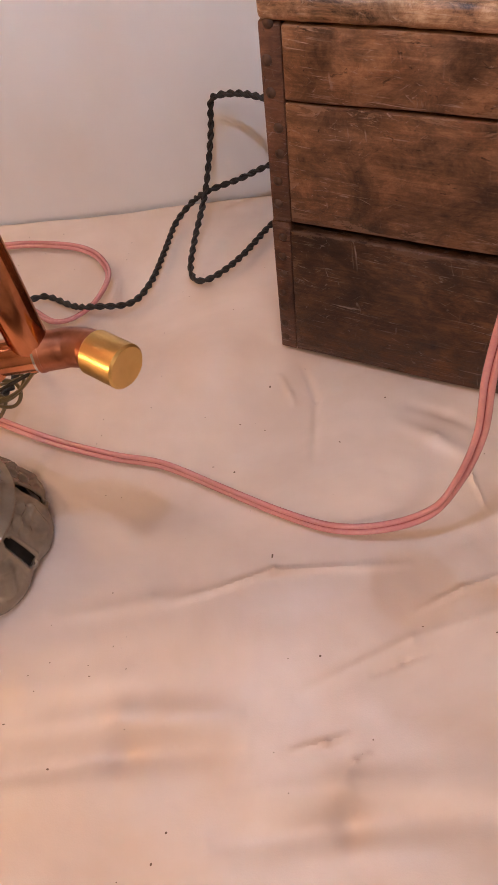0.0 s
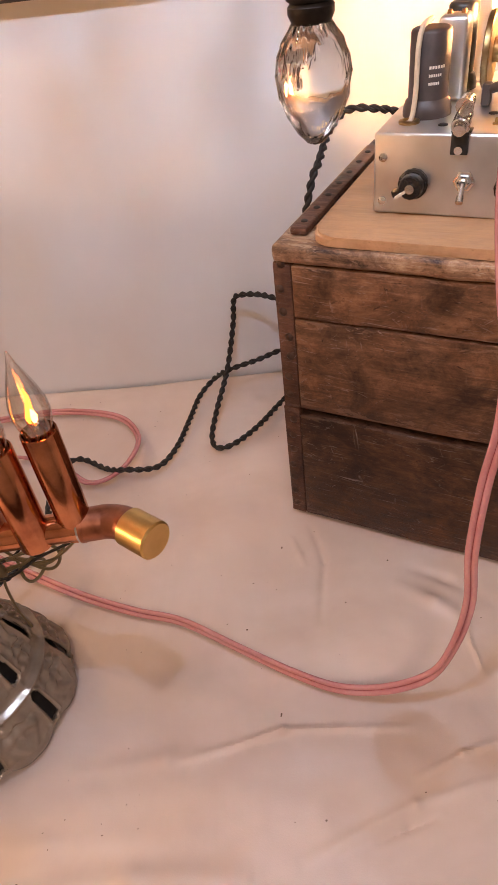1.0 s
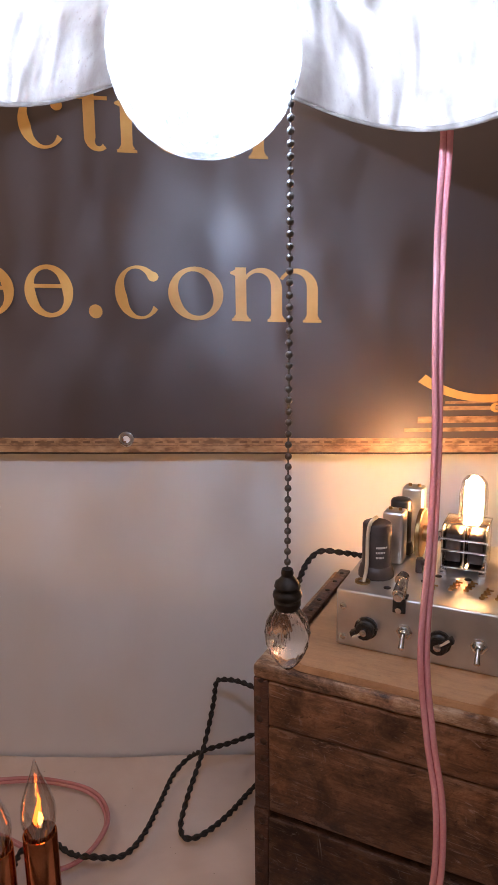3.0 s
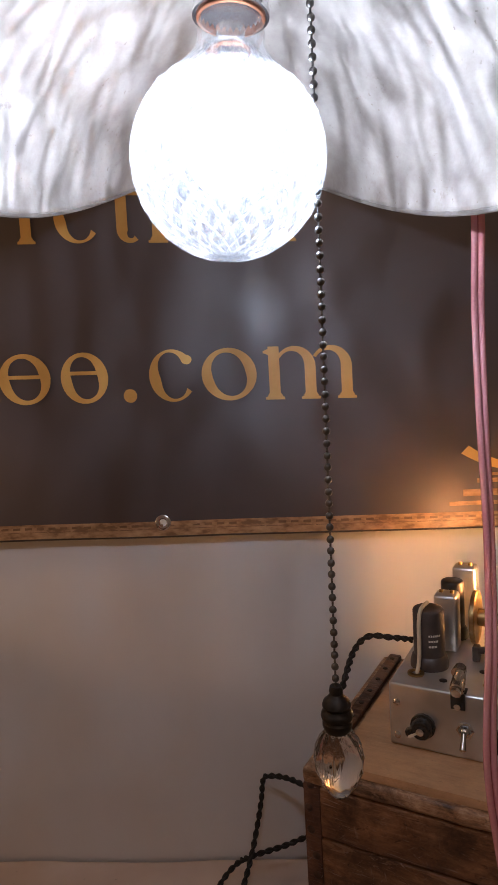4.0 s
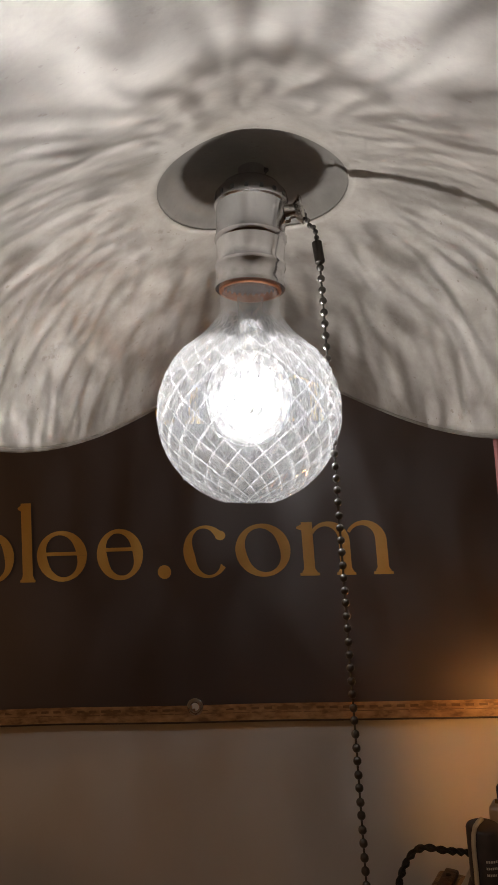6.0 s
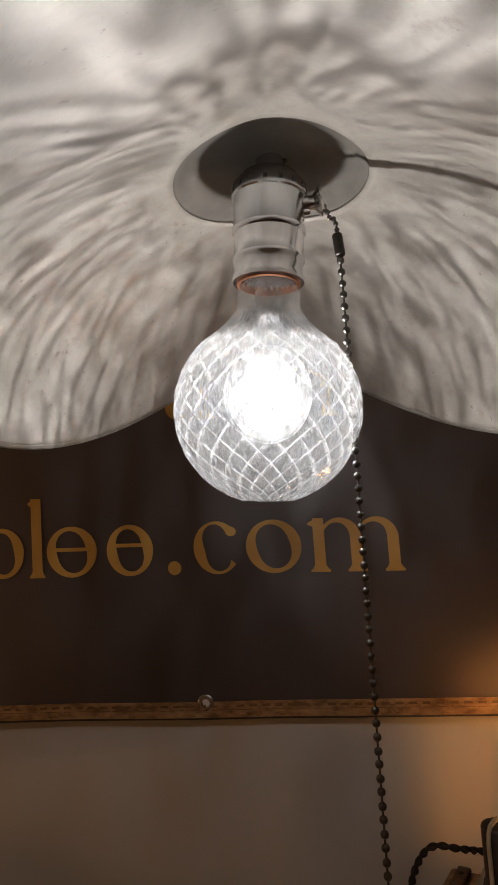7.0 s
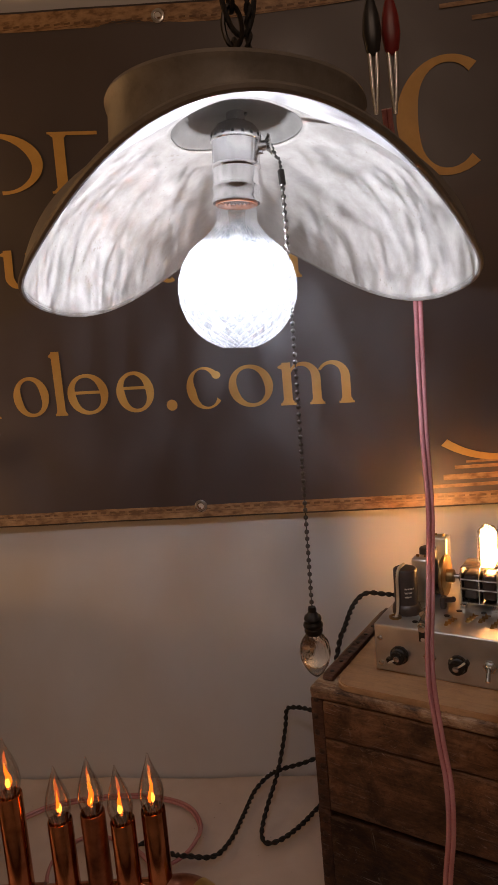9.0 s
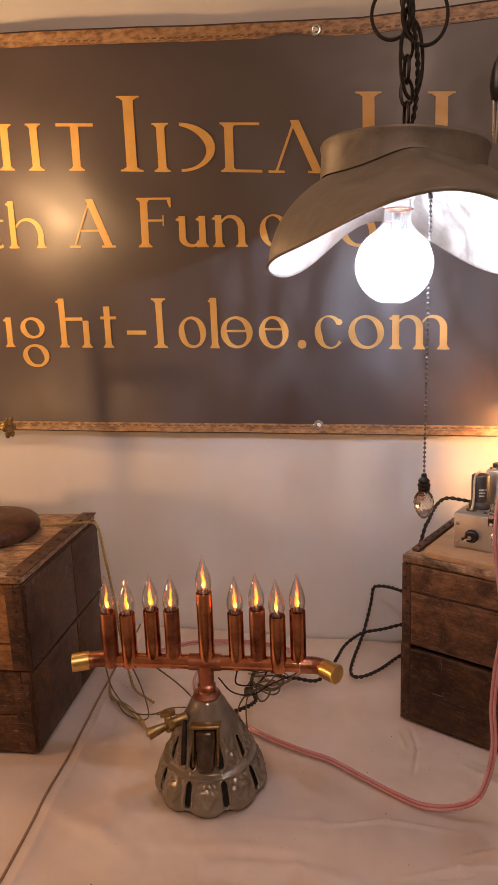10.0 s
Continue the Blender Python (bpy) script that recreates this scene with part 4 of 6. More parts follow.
    for p, q in zip(line, line[1:]):
        run += (q - p).length
        if run >= nxt:
            small = p.z > 0.965
            if bead_me is None:
                ob = part("bead", bead, M_BEAD, ch)
                bead_me = ob.data
            else:
                ob = part("bead", bead_me, M_BEAD, ch)
            ob.location = inv @ p
            ob.scale = (0.7,) * 3 if small else (1,) * 3
            nxt += 0.0042 if small else 0.0066
    bm = bmesh.new()
    rod(bm, inv @ Vector((0.2128, -0.6035, 0.966)), inv @ Vector((0.2138, -0.604, 0.953)), 0.0029, 12, None, 0.0006)
    part("chain_joint", bm, M_BRONZE, ch, "dark chain coupling")
    hang = inv @ Matrix.Translation((0.2105, -0.604, 0.516))
    bm = bmesh.new()
    lathe(bm, [(0, 0.067), (0.0033, 0.067), (0.0040, 0.0645), (0.0036, 0.0625), (0.0050, 0.0605), (0.0074, 0.0585), (0.0082, 0.0560), (0.0076, 0.0545), (0.0066, 0.0538),
               (0.0086, 0.0522), (0.0092, 0.0500), (0.0086, 0.0482), (0.0074, 0.0474), (0.0084, 0.0462), (0.0084, 0.0440), (0.0070, 0.041), (0, 0.041)], 28, hang)
    fob = part("pendant_holder", bm, M_BRONZE, root, "black turned holder of the glass drop")
    bm = bmesh.new()

    lathe(bm, [(0.0072, 0.042), (0.0088, 0.0395), (0.0118, 0.036), (0.0140, 0.031), (0.0148, 0.025), (0.0140, 0.018), (0.0112, 0.011), (0.0072, 0.005), (0.0034, 0.0012), (0, 0)], 96, hang, lambda a, r, z: r * (0.86 + 0.12 * abs(math.cos(6 * (a + (z - 0.516) * 34)))))
    drop = part("glass_drop", bm, M_DROP, fob, "spirally cut clear glass drop")
    # hanging chain
    prev = None
    z = 0.0
    k = 0
    while z + LAMP.z < 2.36:
        bm = bmesh.new()
        pts = [Vector((0.008 * math.cos(a), 0, 0.0165 + 0.0165 * math.sin(a))) for a in [2 * math.pi * i / 20 for i in range(21)]]
        if prev is None:
            link = part("chain_link", mesh_of("chain_link", *sweep(pts, 0.0022, 7)), M_BRONZE, root, "dark bronze chain link")
            prev = link.data
        else:
            link = part("chain_link", prev, M_BRONZE, root)
        link.matrix_basis = inv @ Matrix.Translation((LAMP.x + 0.004, LAMP.y, LAMP.z + z)) @ rot_z(90 * (k % 2) + 20)
        z += 0.0275
        k += 1
    wire = [Vector((LAMP.x + 0.004 + 0.014 * math.sin(i * 0.9), LAMP.y + 0.013 * math.cos(i * 0.9), LAMP.z + 0.004 + i * 0.05)) for i in range(27)]
    part("lamp_wire", strands("lamp_wire", [inv @ p for p in wire], 0.0019, 0.0018, 0.02), M_CORD, root, "black wire wound through the chain")
    for k, (cx, cz, rx, rz) in enumerate(((-0.018, 1.182, 0.026, 0.034), (0.022, 1.176, 0.028, 0.038), (0.006, 1.125, 0.014, 0.045))):
        ring = [inv @ Vector((LAMP.x + 0.004 + cx + rx * math.cos(q), LAMP.y + 0.008 * math.sin(q + k), cz + rz * math.sin(q))) for q in [2 * math.pi * i / 48 for i in range(49)]]
        part("wire_loop", mesh_of("wire_loop", *sweep(ring, 0.0023, 8)), M_CORD, root, "loop of slack black wire tied to the chain")
    bm = bmesh.new()
    lathe(bm, [(0, 0), (0.012, 0), (0.05, 0.02), (0.055, 0.03), (0, 0.03)], 32, inv @ Matrix.Translation((LAMP.x + 0.004, LAMP.y, 2.37)))
    part("ceiling_rose", bm, M_BRONZE, root, "dark ceiling rose")


def crystal_material():
    n = Nodes("cut_crystal")
    n.set(Base_Color=(0.96, 0.93, 0.88), Roughness=0.03, Transmission_Weight=1.0, IOR=1.5)
    return n.mat


M_DROP = crystal_material()
build_lamp()

# ---- cables ----


def ribbon(name, points, r, label, category):
    """A flat two-core cable: it hangs with its broad side to the front and lies flat on the table."""
    root = thing(name, label, category)
    line = spline(points, 0.005)
    side = []
    for i, q in enumerate(line):
        t = (line[min(i + 1, len(line) - 1)] - line[max(i - 1, 0)]).normalized()
        k = max(0.0, min(1.0, (q.z - 0.012) / 0.06))
        twist = 0.5 * math.sin(q.z * 9.0 + q.x * 7.0)
        up = Vector((math.sin(twist) * k, -math.cos(twist) * k, 1.0 - k + 0.25 * math.sin(q.x * 21.0) * (1 - k)))
        w = t.cross(up).normalized()
        rise = (1 - k) * (0.85 + 0.4 * math.sin(q.x * 14.0))
        side.append((w * math.cos(rise) + w.cross(t) * math.sin(rise)).normalized())
        line[i] = q + Vector((0, 0, 0.0016 * (1 - k)))
    for k in (-1, 1):
        core = [q + w * (k * r * 0.98) for q, w in zip(line, side)]
        part("jacket", mesh_of("jacket", *sweep(core, r, 12)), M_PINK, root, "glossy translucent pink jacket")
    part("web", mesh_of("web", *sweep(line, r * 0.35, 6)), M_RED, root, "dark seam between the two cores")
    return root


CABLE = [(0.319, -0.476, 1.048), (0.324, -0.460, 1.02), (0.338, -0.438, 0.95), (0.346, -0.432, 0.88), (0.347, -0.424, 0.80), (0.345, -0.436, 0.71), (0.346, -0.442, 0.63), (0.338, -0.468, 0.55), (0.330, -0.485, 0.46),
         (0.334, -0.500, 0.39), (0.338, -0.518, 0.345), (0.335, -0.534, 0.30), (0.328, -0.541, 0.25), (0.323, -0.552, 0.19), (0.326, -0.558, 0.13),
         (0.318, -0.562, 0.075), (0.300, -0.566, 0.034), (0.262, -0.566, 0.013), (0.217, -0.558, 0.0042), (0.172, -0.538, 0.0038), (0.119, -0.507, 0.0038),
         (0.056, -0.470, 0.0038), (0.002, -0.453, 0.0038), (-0.062, -0.427, 0.0038), (-0.132, -0.390, 0.0038), (-0.19, -0.355, 0.0038), (-0.25, -0.30, 0.006),
         (-0.27, -0.22, 0.006), (-0.22, -0.17, 0.006), (-0.14, -0.20, 0.006), (-0.09, -0.24, 0.008), (-0.055, -0.228, 0.008), (-0.033, -0.195, 0.012),
         (-0.032, -0.15, 0.008), (-0.06, -0.103, 0.006), (-0.111, -0.078, 0.006), (-0.194, -0.067, 0.006), (-0.32, -0.09, 0.006), (-0.40, -0.15, 0.006)]
ribbon("speaker_cable", CABLE, 0.0027, "pink translucent two-core cable hanging and trailing over the cloth", "cable")


def cord(name, points, label, material=None, r=0.0024, gap=0.0021, pitch=0.026):
    ob = part(name, strands(name, points, r, gap, pitch), material or M_CORD)
    return tagged(ob, label, "cord")


cord("power_cord", [(0.345, -0.10, 0.395), (0.318, -0.115, 0.405), (0.285, -0.115, 0.408), (0.262, -0.14, 0.398), (0.243, -0.19, 0.378), (0.235, -0.20, 0.365),
                    (0.222, -0.19, 0.30), (0.215, -0.15, 0.22), (0.205, -0.09, 0.175), (0.165, -0.048, 0.166), (0.136, -0.032, 0.160), (0.126, -0.027, 0.150),
                    (0.121, -0.028, 0.115), (0.110, -0.048, 0.070), (0.101, -0.074, 0.046), (0.086, -0.125, 0.024), (0.079, -0.165, 0.010), (0.088, -0.188, 0.008),
                    (0.112, -0.182, 0.008), (0.147, -0.146, 0.008), (0.188, -0.089, 0.010), (0.24, -0.03, 0.012)],
     "black twisted cloth-covered flex looping down beside the crate")
cord("candelabra_cord", [(0.26, -0.03, 0.07), (0.20, -0.035, 0.066), (0.150, -0.045, 0.055), (0.104, -0.055, 0.048), (0.079, -0.040, 0.024), (0.056, -0.060, 0.009), (0.043, -0.115, 0.007),
                         (0.027, -0.180, 0.007), (0.003, -0.217, 0.007), (-0.039, -0.227, 0.016), (-0.070, -0.212, 0.008), (-0.112, -0.187, 0.008), (-0.137, -0.212, 0.012),
                         (-0.125, -0.30, 0.03), (-0.10, -0.38, 0.05), (-0.13, -0.45, 0.07), (-0.15, -0.485, 0.09)],
     "black twisted flex running from the crate to the candelabra")

# ---- copper candelabra ----
BAR_L, BAR_R, BAR_Z = Vector((-0.333, -0.552, 0.222)), Vector((0.031, -0.519, 0.222)), 0.222
HUB = Vector((-0.149, -0.541, 0.0))


def sleeve(bm, line, r, seg=20):
    v, f = sweep([Vector(p) for p in line], r, seg)
    vs = [bm.verts.new(p) for p in v]
    for q in f:
        bm.faces.new([vs[i] for i in q])
    return bm


def base_radius(z):
    prof = [(0.0, 0.096), (0.006, 0.098), (0.012, 0.097), (0.03, 0.092), (0.05, 0.083), (0.056, 0.079), (0.060, 0.074), (0.085, 0.066), (0.105, 0.057), (0.125, 0.045), (0.140, 0.037), (0.152, 0.031), (0.160, 0.026), (0.166, 0.020)]
    for (z0, r0), (z1, r1) in zip(prof, prof[1:]):
        if z <= z1:
            return r0 + (r1 - r0) * (z - z0) / (z1 - z0)
    return prof[-1][1]


SLOTS, SLOT_TURN = 9, -59.0


def slot_half(z):
    """Half the width of the slots at a height: rounded, narrower at the top."""
    for lo, hi, wide in ((0.012, 0.052, 0.0058), (0.066, 0.104, 0.0050)):
        if lo < z < hi:
            k = (z - lo) / (hi - lo)
            return wide * (1 - 0.35 * k) * min(1.0, 3.2 * math.sqrt(max(0.0, min(k, 1 - k))))
    return 0.0


def build_base(root):
    seg, rings = 360, 100
    verts, faces = [], []
    step = 2 * math.pi / SLOTS

    def near(a):
        """Angle off the middle of the nearest slot."""
        return (a - radians(SLOT_TURN) + step / 2) % step - step / 2

    for j in range(rings + 1):
        z = 0.166 * j / rings
        for i in range(seg):
            a = 2 * math.pi * i / seg
            r = base_radius(z)
            b = near(a)
            low = max(0.0, 1 - z / 0.045)
            petal = abs(math.cos(b * SLOTS / 2))
            r *= 1 + 0.05 * low * (1 - petal ** 3) - 0.012 * low
            half = slot_half(z)
            arc = abs(b) * r
            if half > 0:
                r += 0.0022 * math.exp(-((arc - half - 0.0025) / 0.0018) ** 2)
            if (0.014 < z < 0.05 or 0.066 < z < 0.108) and arc > half + 0.005:
                c = step / 2 - abs(b)
                leaf = math.sin(c * 22 + z * 190 + 2 * math.sin(z * 150)) * math.cos(c * 13 - z * 230) * min(1.0, (arc - half - 0.005) / 0.006)
                r += 0.0024 * leaf + 0.0007 * noise.noise(Vector((math.cos(a) * 11, math.sin(a) * 11, z * 140)))
            r += 0.0042 * math.exp(-((z - 0.056) / 0.0026) ** 2)
            for zb in (0.0075, 0.061):
                r += 0.0026 * math.exp(-((z - zb) ** 2 + (abs(b) * r) ** 2) / 0.000012)
            zz = z + (0.007 * math.cos(b * SLOTS / 2) ** 6 * max(0.0, 1 - z / 0.012))
            verts.append((r * math.cos(a), r * math.sin(a), zz))
    for j in range(rings):
        z = 0.166 * (j + 0.5) / rings
        half, r = slot_half(z), base_radius(z)
        for i in range(seg):
            if abs(near(2 * math.pi * (i + 0.5) / seg)) * r < half:
                continue
            k = (i + 1) % seg
            faces.append((j * seg + i, j * seg + k, (j + 1) * seg + k, (j + 1) * seg + i))
    sh = part("cast_base", mesh_of("cast_base", verts, faces), M_IRON, root, "grey-brown cast iron bell base with slots and leaf relief")
    so = sh.modifiers.new("thickness", "SOLIDIFY")
    so.thickness, so.offset = 0.004, -1
    # added near-black shell stands for the shade seen through the slots
    inner = bmesh.new()
    lathe(inner, [(base_radius(z) - 0.010, z) for z in (0.001, 0.03, 0.06, 0.09, 0.12, 0.15)], 48)
    part("inner_shell", inner, M_IRON_DARK, sh)
    bm = bmesh.new()
    lathe(bm, [(0.021, 0.158), (0.024, 0.162), (0.024, 0.166), (0.016, 0.170), (0.0145, 0.174), (0.0160, 0.177), (0.0160, 0.183), (0.0125, 0.186), (0.0125, 0.215)], 32)
    part("stem", bm, M_COPPER_DULL, root, "dark copper stem and nut")
    # front hood: a lip over a dark sloping door
    turn = rot_z(11)
    m = turn @ Matrix.Translation((0.0, -0.062, 0.116)) @ Matrix.Rotation(radians(-24), 4, "X")
    bm = bmesh.new()
    box(bm, (-0.026, -0.016, 0.020), (0.026, 0.034, 0.027), 0.003, m, 3)
    for side in (-1, 1):
        box(bm, (min(side * 0.0185, side * 0.0225), -0.004, -0.040), (max(side * 0.0185, side * 0.0225), 0.034, 0.021), 0.002, m)
    part("hood", bm, M_BRASS_DARK, root, "square cast hood with a brown worn lip")
    bm = bmesh.new()
    box(bm, (-0.0180, -0.010, -0.050), (0.0180, 0.018, 0.0198), 0.010, m, 4)
    for v in bm.verts:
        q = m.inverted() @ v.co
        q.x *= 1.0 - 0.25 * max(0.0, -q.z / 0.05)
        v.co = m @ q
    part("hood_door", bm, M_BROWN, root, "glossy dark door under the hood")
    bm = bmesh.new()
    rod(bm, turn @ Vector((-0.034, -0.052, 0.150)), turn @ Vector((-0.036, -0.086, 0.090)), 0.0042, 12, 0.0052, 0.001)
    part("draught_lever", bm, M_BRONZE, root, "dark lever beside the hood")
    bm = bmesh.new()
    rod(bm, (-0.030, -0.030, 0.136), (-0.052, -0.048, 0.133), 0.0095, 20, 0.0085, 0.001)
    rod(bm, (-0.050, -0.046, 0.133), (-0.058, -0.053, 0.132), 0.0125, 6, 0.0125, 0.0008)
    rod(bm, (-0.058, -0.053, 0.132), (-0.086, -0.070, 0.124), 0.0065, 16, 0.0105, 0.001)
    rod(bm, (-0.056, -0.051, 0.120), (-0.056, -0.051, 0.150), 0.0055, 14, 0.0065, 0.001)
    box(bm, (-0.013, -0.0028, -0.006), (0.013, 0.0028, 0.006), 0.002, Matrix.Translation((-0.056, -0.051, 0.154)) @ rot_z(30))
    part("gas_cock", bm, M_BRASS_DARK, root, "tarnished brass gas cock on the base")


def candle_bulb(parent, at, tilt, flip):
    """A flame-shaped clear bulb with its glowing flame inside."""
    bm = bmesh.new()
    lathe(bm, [(0.0095, 0.0), (0.0105, 0.006), (0.0128, 0.016), (0.0136, 0.024), (0.0128, 0.034), (0.0102, 0.046), (0.0066, 0.058), (0.0036, 0.068), (0.0016, 0.076), (0.0008, 0.080), (0, 0.0805)], 28)
    b = part("bulb", bm, M_GLASS, parent, "clear flame-tipped glass bulb")
    b.matrix_basis = Matrix.Translation(at) @ Matrix.Rotation(radians(tilt), 4, "Y") @ rot_z(40 * flip) @ Matrix.Diagonal((1.06, 1.06, 0.88, 1))
    bm = bmesh.new()
    lathe(bm, [(0, 0.012), (0.0030, 0.016), (0.0036, 0.020), (0.0028, 0.028), (0.0016, 0.037), (0.0006, 0.045), (0, 0.047)], 12, ripple=lambda a, r, z: r * (0.35 + 0.65 * abs(math.cos(a))))
    for v in bm.verts:
        v.co.x += 0.0016 * math.sin(v.co.z * 160 + flip)
    part("flame", bm, M_FLAME, b, "flickering orange flame glow")
    bm = bmesh.new()
    lathe(bm, [(0, 0.013), (0.0024, 0.016), (0.0030, 0.020), (0.0020, 0.025), (0, 0.028)], 10, Matrix.Translation((0, -0.0008, 0)))
    part("flame_heart", bm, M_FLAME_HOT, b)
    bm = bmesh.new()
    rod(bm, (0, 0, -0.004), (0, 0, 0.012), 0.0042, 12, 0.0025)
    for k in range(3):
        a = k * 2.1 + flip
        rod(bm, (0.002 * math.cos(a), 0.002 * math.sin(a), 0.008), (0.004 * math.cos(a), 0.004 * math.sin(a), 0.019), 0.0004, 5)
    part("bulb_stem", bm, M_NICKEL, b)


def build_candelabra():
    root = thing("copper_candelabra", "nine-light copper pipe candelabra on a cast iron base", "candelabra", Matrix.Translation(HUB))
    L, R = BAR_L - HUB, BAR_R - HUB
    build_base(root)
    d = (R - L).normalized()
    bm = bmesh.new()
    sleeve(bm, [L, R], 0.0128, 28)
    part("crossbar", bm, M_COPPER, root, "polished copper crossbar")
    for end, cap_end in ((L, Vector((-0.386, -0.573, 0.222)) - HUB), (R, Vector((0.080, -0.544, 0.222)) - HUB)):
        out = (end - (L + R) / 2).normalized()
        knee = end + out * 0.014
        aim_d = (cap_end - knee).normalized()
        line = spline([end - out * 0.014, end - out * 0.002, end + out * 0.006, knee + aim_d * 0.006, knee + aim_d * 0.014, knee + aim_d * 0.03], 0.002)
        bm = bmesh.new()
        sleeve(bm, line, 0.0142, 28)
        sleeve(bm, [end - out * 0.016, end - out * 0.013], 0.0148, 28)
        el = part("elbow", bm, M_COPPER_DULL, root, "dull copper pipe elbow")
        bm = bmesh.new()
        rod(bm, cap_end - aim_d * 0.031, cap_end, 0.0163, 36, None, 0.0016)
        part("end_cap", bm, M_BRASS, el, "shiny brass end cap")
        bm = bmesh.new()
        rod(bm, end - out * 0.018, end - out * 0.0155, 0.0139, 24)
        part("solder_ring", bm, M_NICKEL, el)
    bm = bmesh.new()
    sleeve(bm, [(L + R) / 2 - d * 0.028, (L + R) / 2 + d * 0.028], 0.0146, 28)
    rod(bm, (0, 0, 0.190), (0, 0, 0.222), 0.0138, 28)
    part("tee_fitting", bm, M_COPPER_DULL, root, "copper tee under the middle light")
    tubes = [(-0.318, 0.314, -0.003), (-0.284, 0.312, -0.003), (-0.243, 0.317, 0.003), (-0.207, 0.317, 0.003), (-0.147, 0.352, 0.0), (-0.095, 0.315, 0.002), (-0.058, 0.321, 0.004),
             (-0.022, 0.314, -0.004), (0.011, 0.320, 0.003)]
    for k, (x, top, dy) in enumerate(tubes):
        y = BAR_L.y + (BAR_R.y - BAR_L.y) * (x - BAR_L.x) / (BAR_R.x - BAR_L.x) + dy
        p = Vector((x, y, 0.2125)) - HUB
        bm = bmesh.new()
        h = top - 0.2125
        lathe(bm, [(0.0128, 0), (0.0138, 0.001), (0.0138, h - 0.0006), (0.0134, h), (0.0122, h), (0.0122, h - 0.012), (0, h - 0.012)], 32)
        tb = part("candle_tube", bm, M_COPPER if k % 3 else M_COPPER_DULL, root, "upright copper pipe candle")
        tb.matrix_basis = Matrix.Translation(p) @ rot_z(k * 57)
        bm = bmesh.new()
        for j in range(10):
            a = 2 * math.pi * j / 10
            rod(bm, (0.0095 * math.cos(a), 0.0095 * math.sin(a), h - 0.008), (0.0108 * math.cos(a + 0.2), 0.0108 * math.sin(a + 0.2), h + 0.004), 0.0011, 6, 0.0005)
        part("bulb_claws", bm, M_COPPER_DULL, tb)
        candle_bulb(tb, (0, 0, h - 0.004), (-1.5, 1, 0.5, -1, 0, 1.2, -0.8, -2.0, 1.0)[k], k)
    # wires under the bar
    off = lambda q: Vector(q) - HUB
    runs = [[(-0.333, -0.552, 0.21), (-0.337, -0.52, 0.14), (-0.336, -0.45, 0.05), (-0.318, -0.39, 0.006), (-0.29, -0.36, 0.003), (-0.25, -0.35, 0.003)],
            [(-0.283, -0.549, 0.21), (-0.284, -0.51, 0.14), (-0.305, -0.44, 0.04), (-0.335, -0.41, 0.004), (-0.375, -0.395, 0.003), (-0.41, -0.36, 0.003)],
            [(-0.240, -0.545, 0.21), (-0.215, -0.51, 0.16), (-0.205, -0.46, 0.10), (-0.215, -0.41, 0.05), (-0.255, -0.385, 0.010), (-0.31, -0.385, 0.003)],
            [(-0.095, -0.531, 0.21), (-0.10, -0.52, 0.175), (-0.07, -0.50, 0.165), (-0.05, -0.50, 0.19), (-0.058, -0.528, 0.212)],
            [(-0.058, -0.528, 0.21), (-0.078, -0.51, 0.175), (-0.082, -0.495, 0.158), (-0.045, -0.475, 0.150), (-0.014, -0.47, 0.158), (-0.03, -0.47, 0.176), (-0.085, -0.49, 0.178)],
            [(-0.022, -0.524, 0.21), (-0.05, -0.51, 0.17), (-0.085, -0.50, 0.14), (-0.09, -0.50, 0.09), (-0.085, -0.50, 0.05), (-0.095, -0.50, 0.03)],
            [(0.011, -0.521, 0.21), (-0.03, -0.505, 0.165), (-0.08, -0.5, 0.15), (-0.105, -0.50, 0.11), (-0.1, -0.495, 0.06), (-0.11, -0.495, 0.05)],
            [(-0.13, -0.53, 0.19), (-0.11, -0.515, 0.155), (-0.075, -0.51, 0.15), (-0.04, -0.512, 0.175), (0.005, -0.515, 0.2)]]
    for k, run in enumerate(runs):
        part("wire", tube("wire", [off(q) for q in run], 0.0014, 6, 0.004), M_OLIVE if k not in (3, 7) else M_CORD, root, "thin olive lamp wire" if k not in (3, 7) else "thin black lamp wire")
    for k, shift in enumerate((0.0, 0.008)):
        run = [(-0.232, -0.612, 0.122), (-0.252, -0.575, 0.095), (-0.29, -0.49, 0.04), (-0.335, -0.42 + shift, 0.008), (-0.385, -0.375 + shift, 0.004), (-0.43, -0.34 - shift, 0.004), (-0.455, -0.30, 0.004)]
        part("wire", tube("wire", [off(q) + Vector((0, 0, 0.002 * k)) for q in run], 0.0021, 7, 0.004), M_YELLOW, root, "yellow-brown cloth-covered wire tied to the gas cock")
    for k, (rx, rz, tilt) in enumerate(((0.026, 0.012, 20), (0.030, 0.014, -12), (0.022, 0.016, 55))):
        ring = [off((-0.070, -0.497, 0.166)) + Vector((rx * math.cos(q) * math.cos(radians(tilt)) + 0.02 * math.cos(radians(tilt)), 0.006 * math.sin(2 * q + k), rz * math.sin(q) - 0.02 * math.sin(radians(tilt)))) for q in [2 * math.pi * i / 40 for i in range(41)]]
        part("wire", mesh_of("wire", *sweep(ring, 0.0016, 7)), M_OLIVE, root, "thin olive lamp wire")
    bm = bmesh.new()
    lathe(bm, [(0.0055, 0), (0.0065, 0.003), (0.0065, 0.011), (0.0055, 0.014)], 14, Matrix.Translation(off((-0.085, -0.503, 0.143))))
    part("wire_tie", bm, M_OLIVE, root)


build_candelabra()

# ---- wooden crates ----


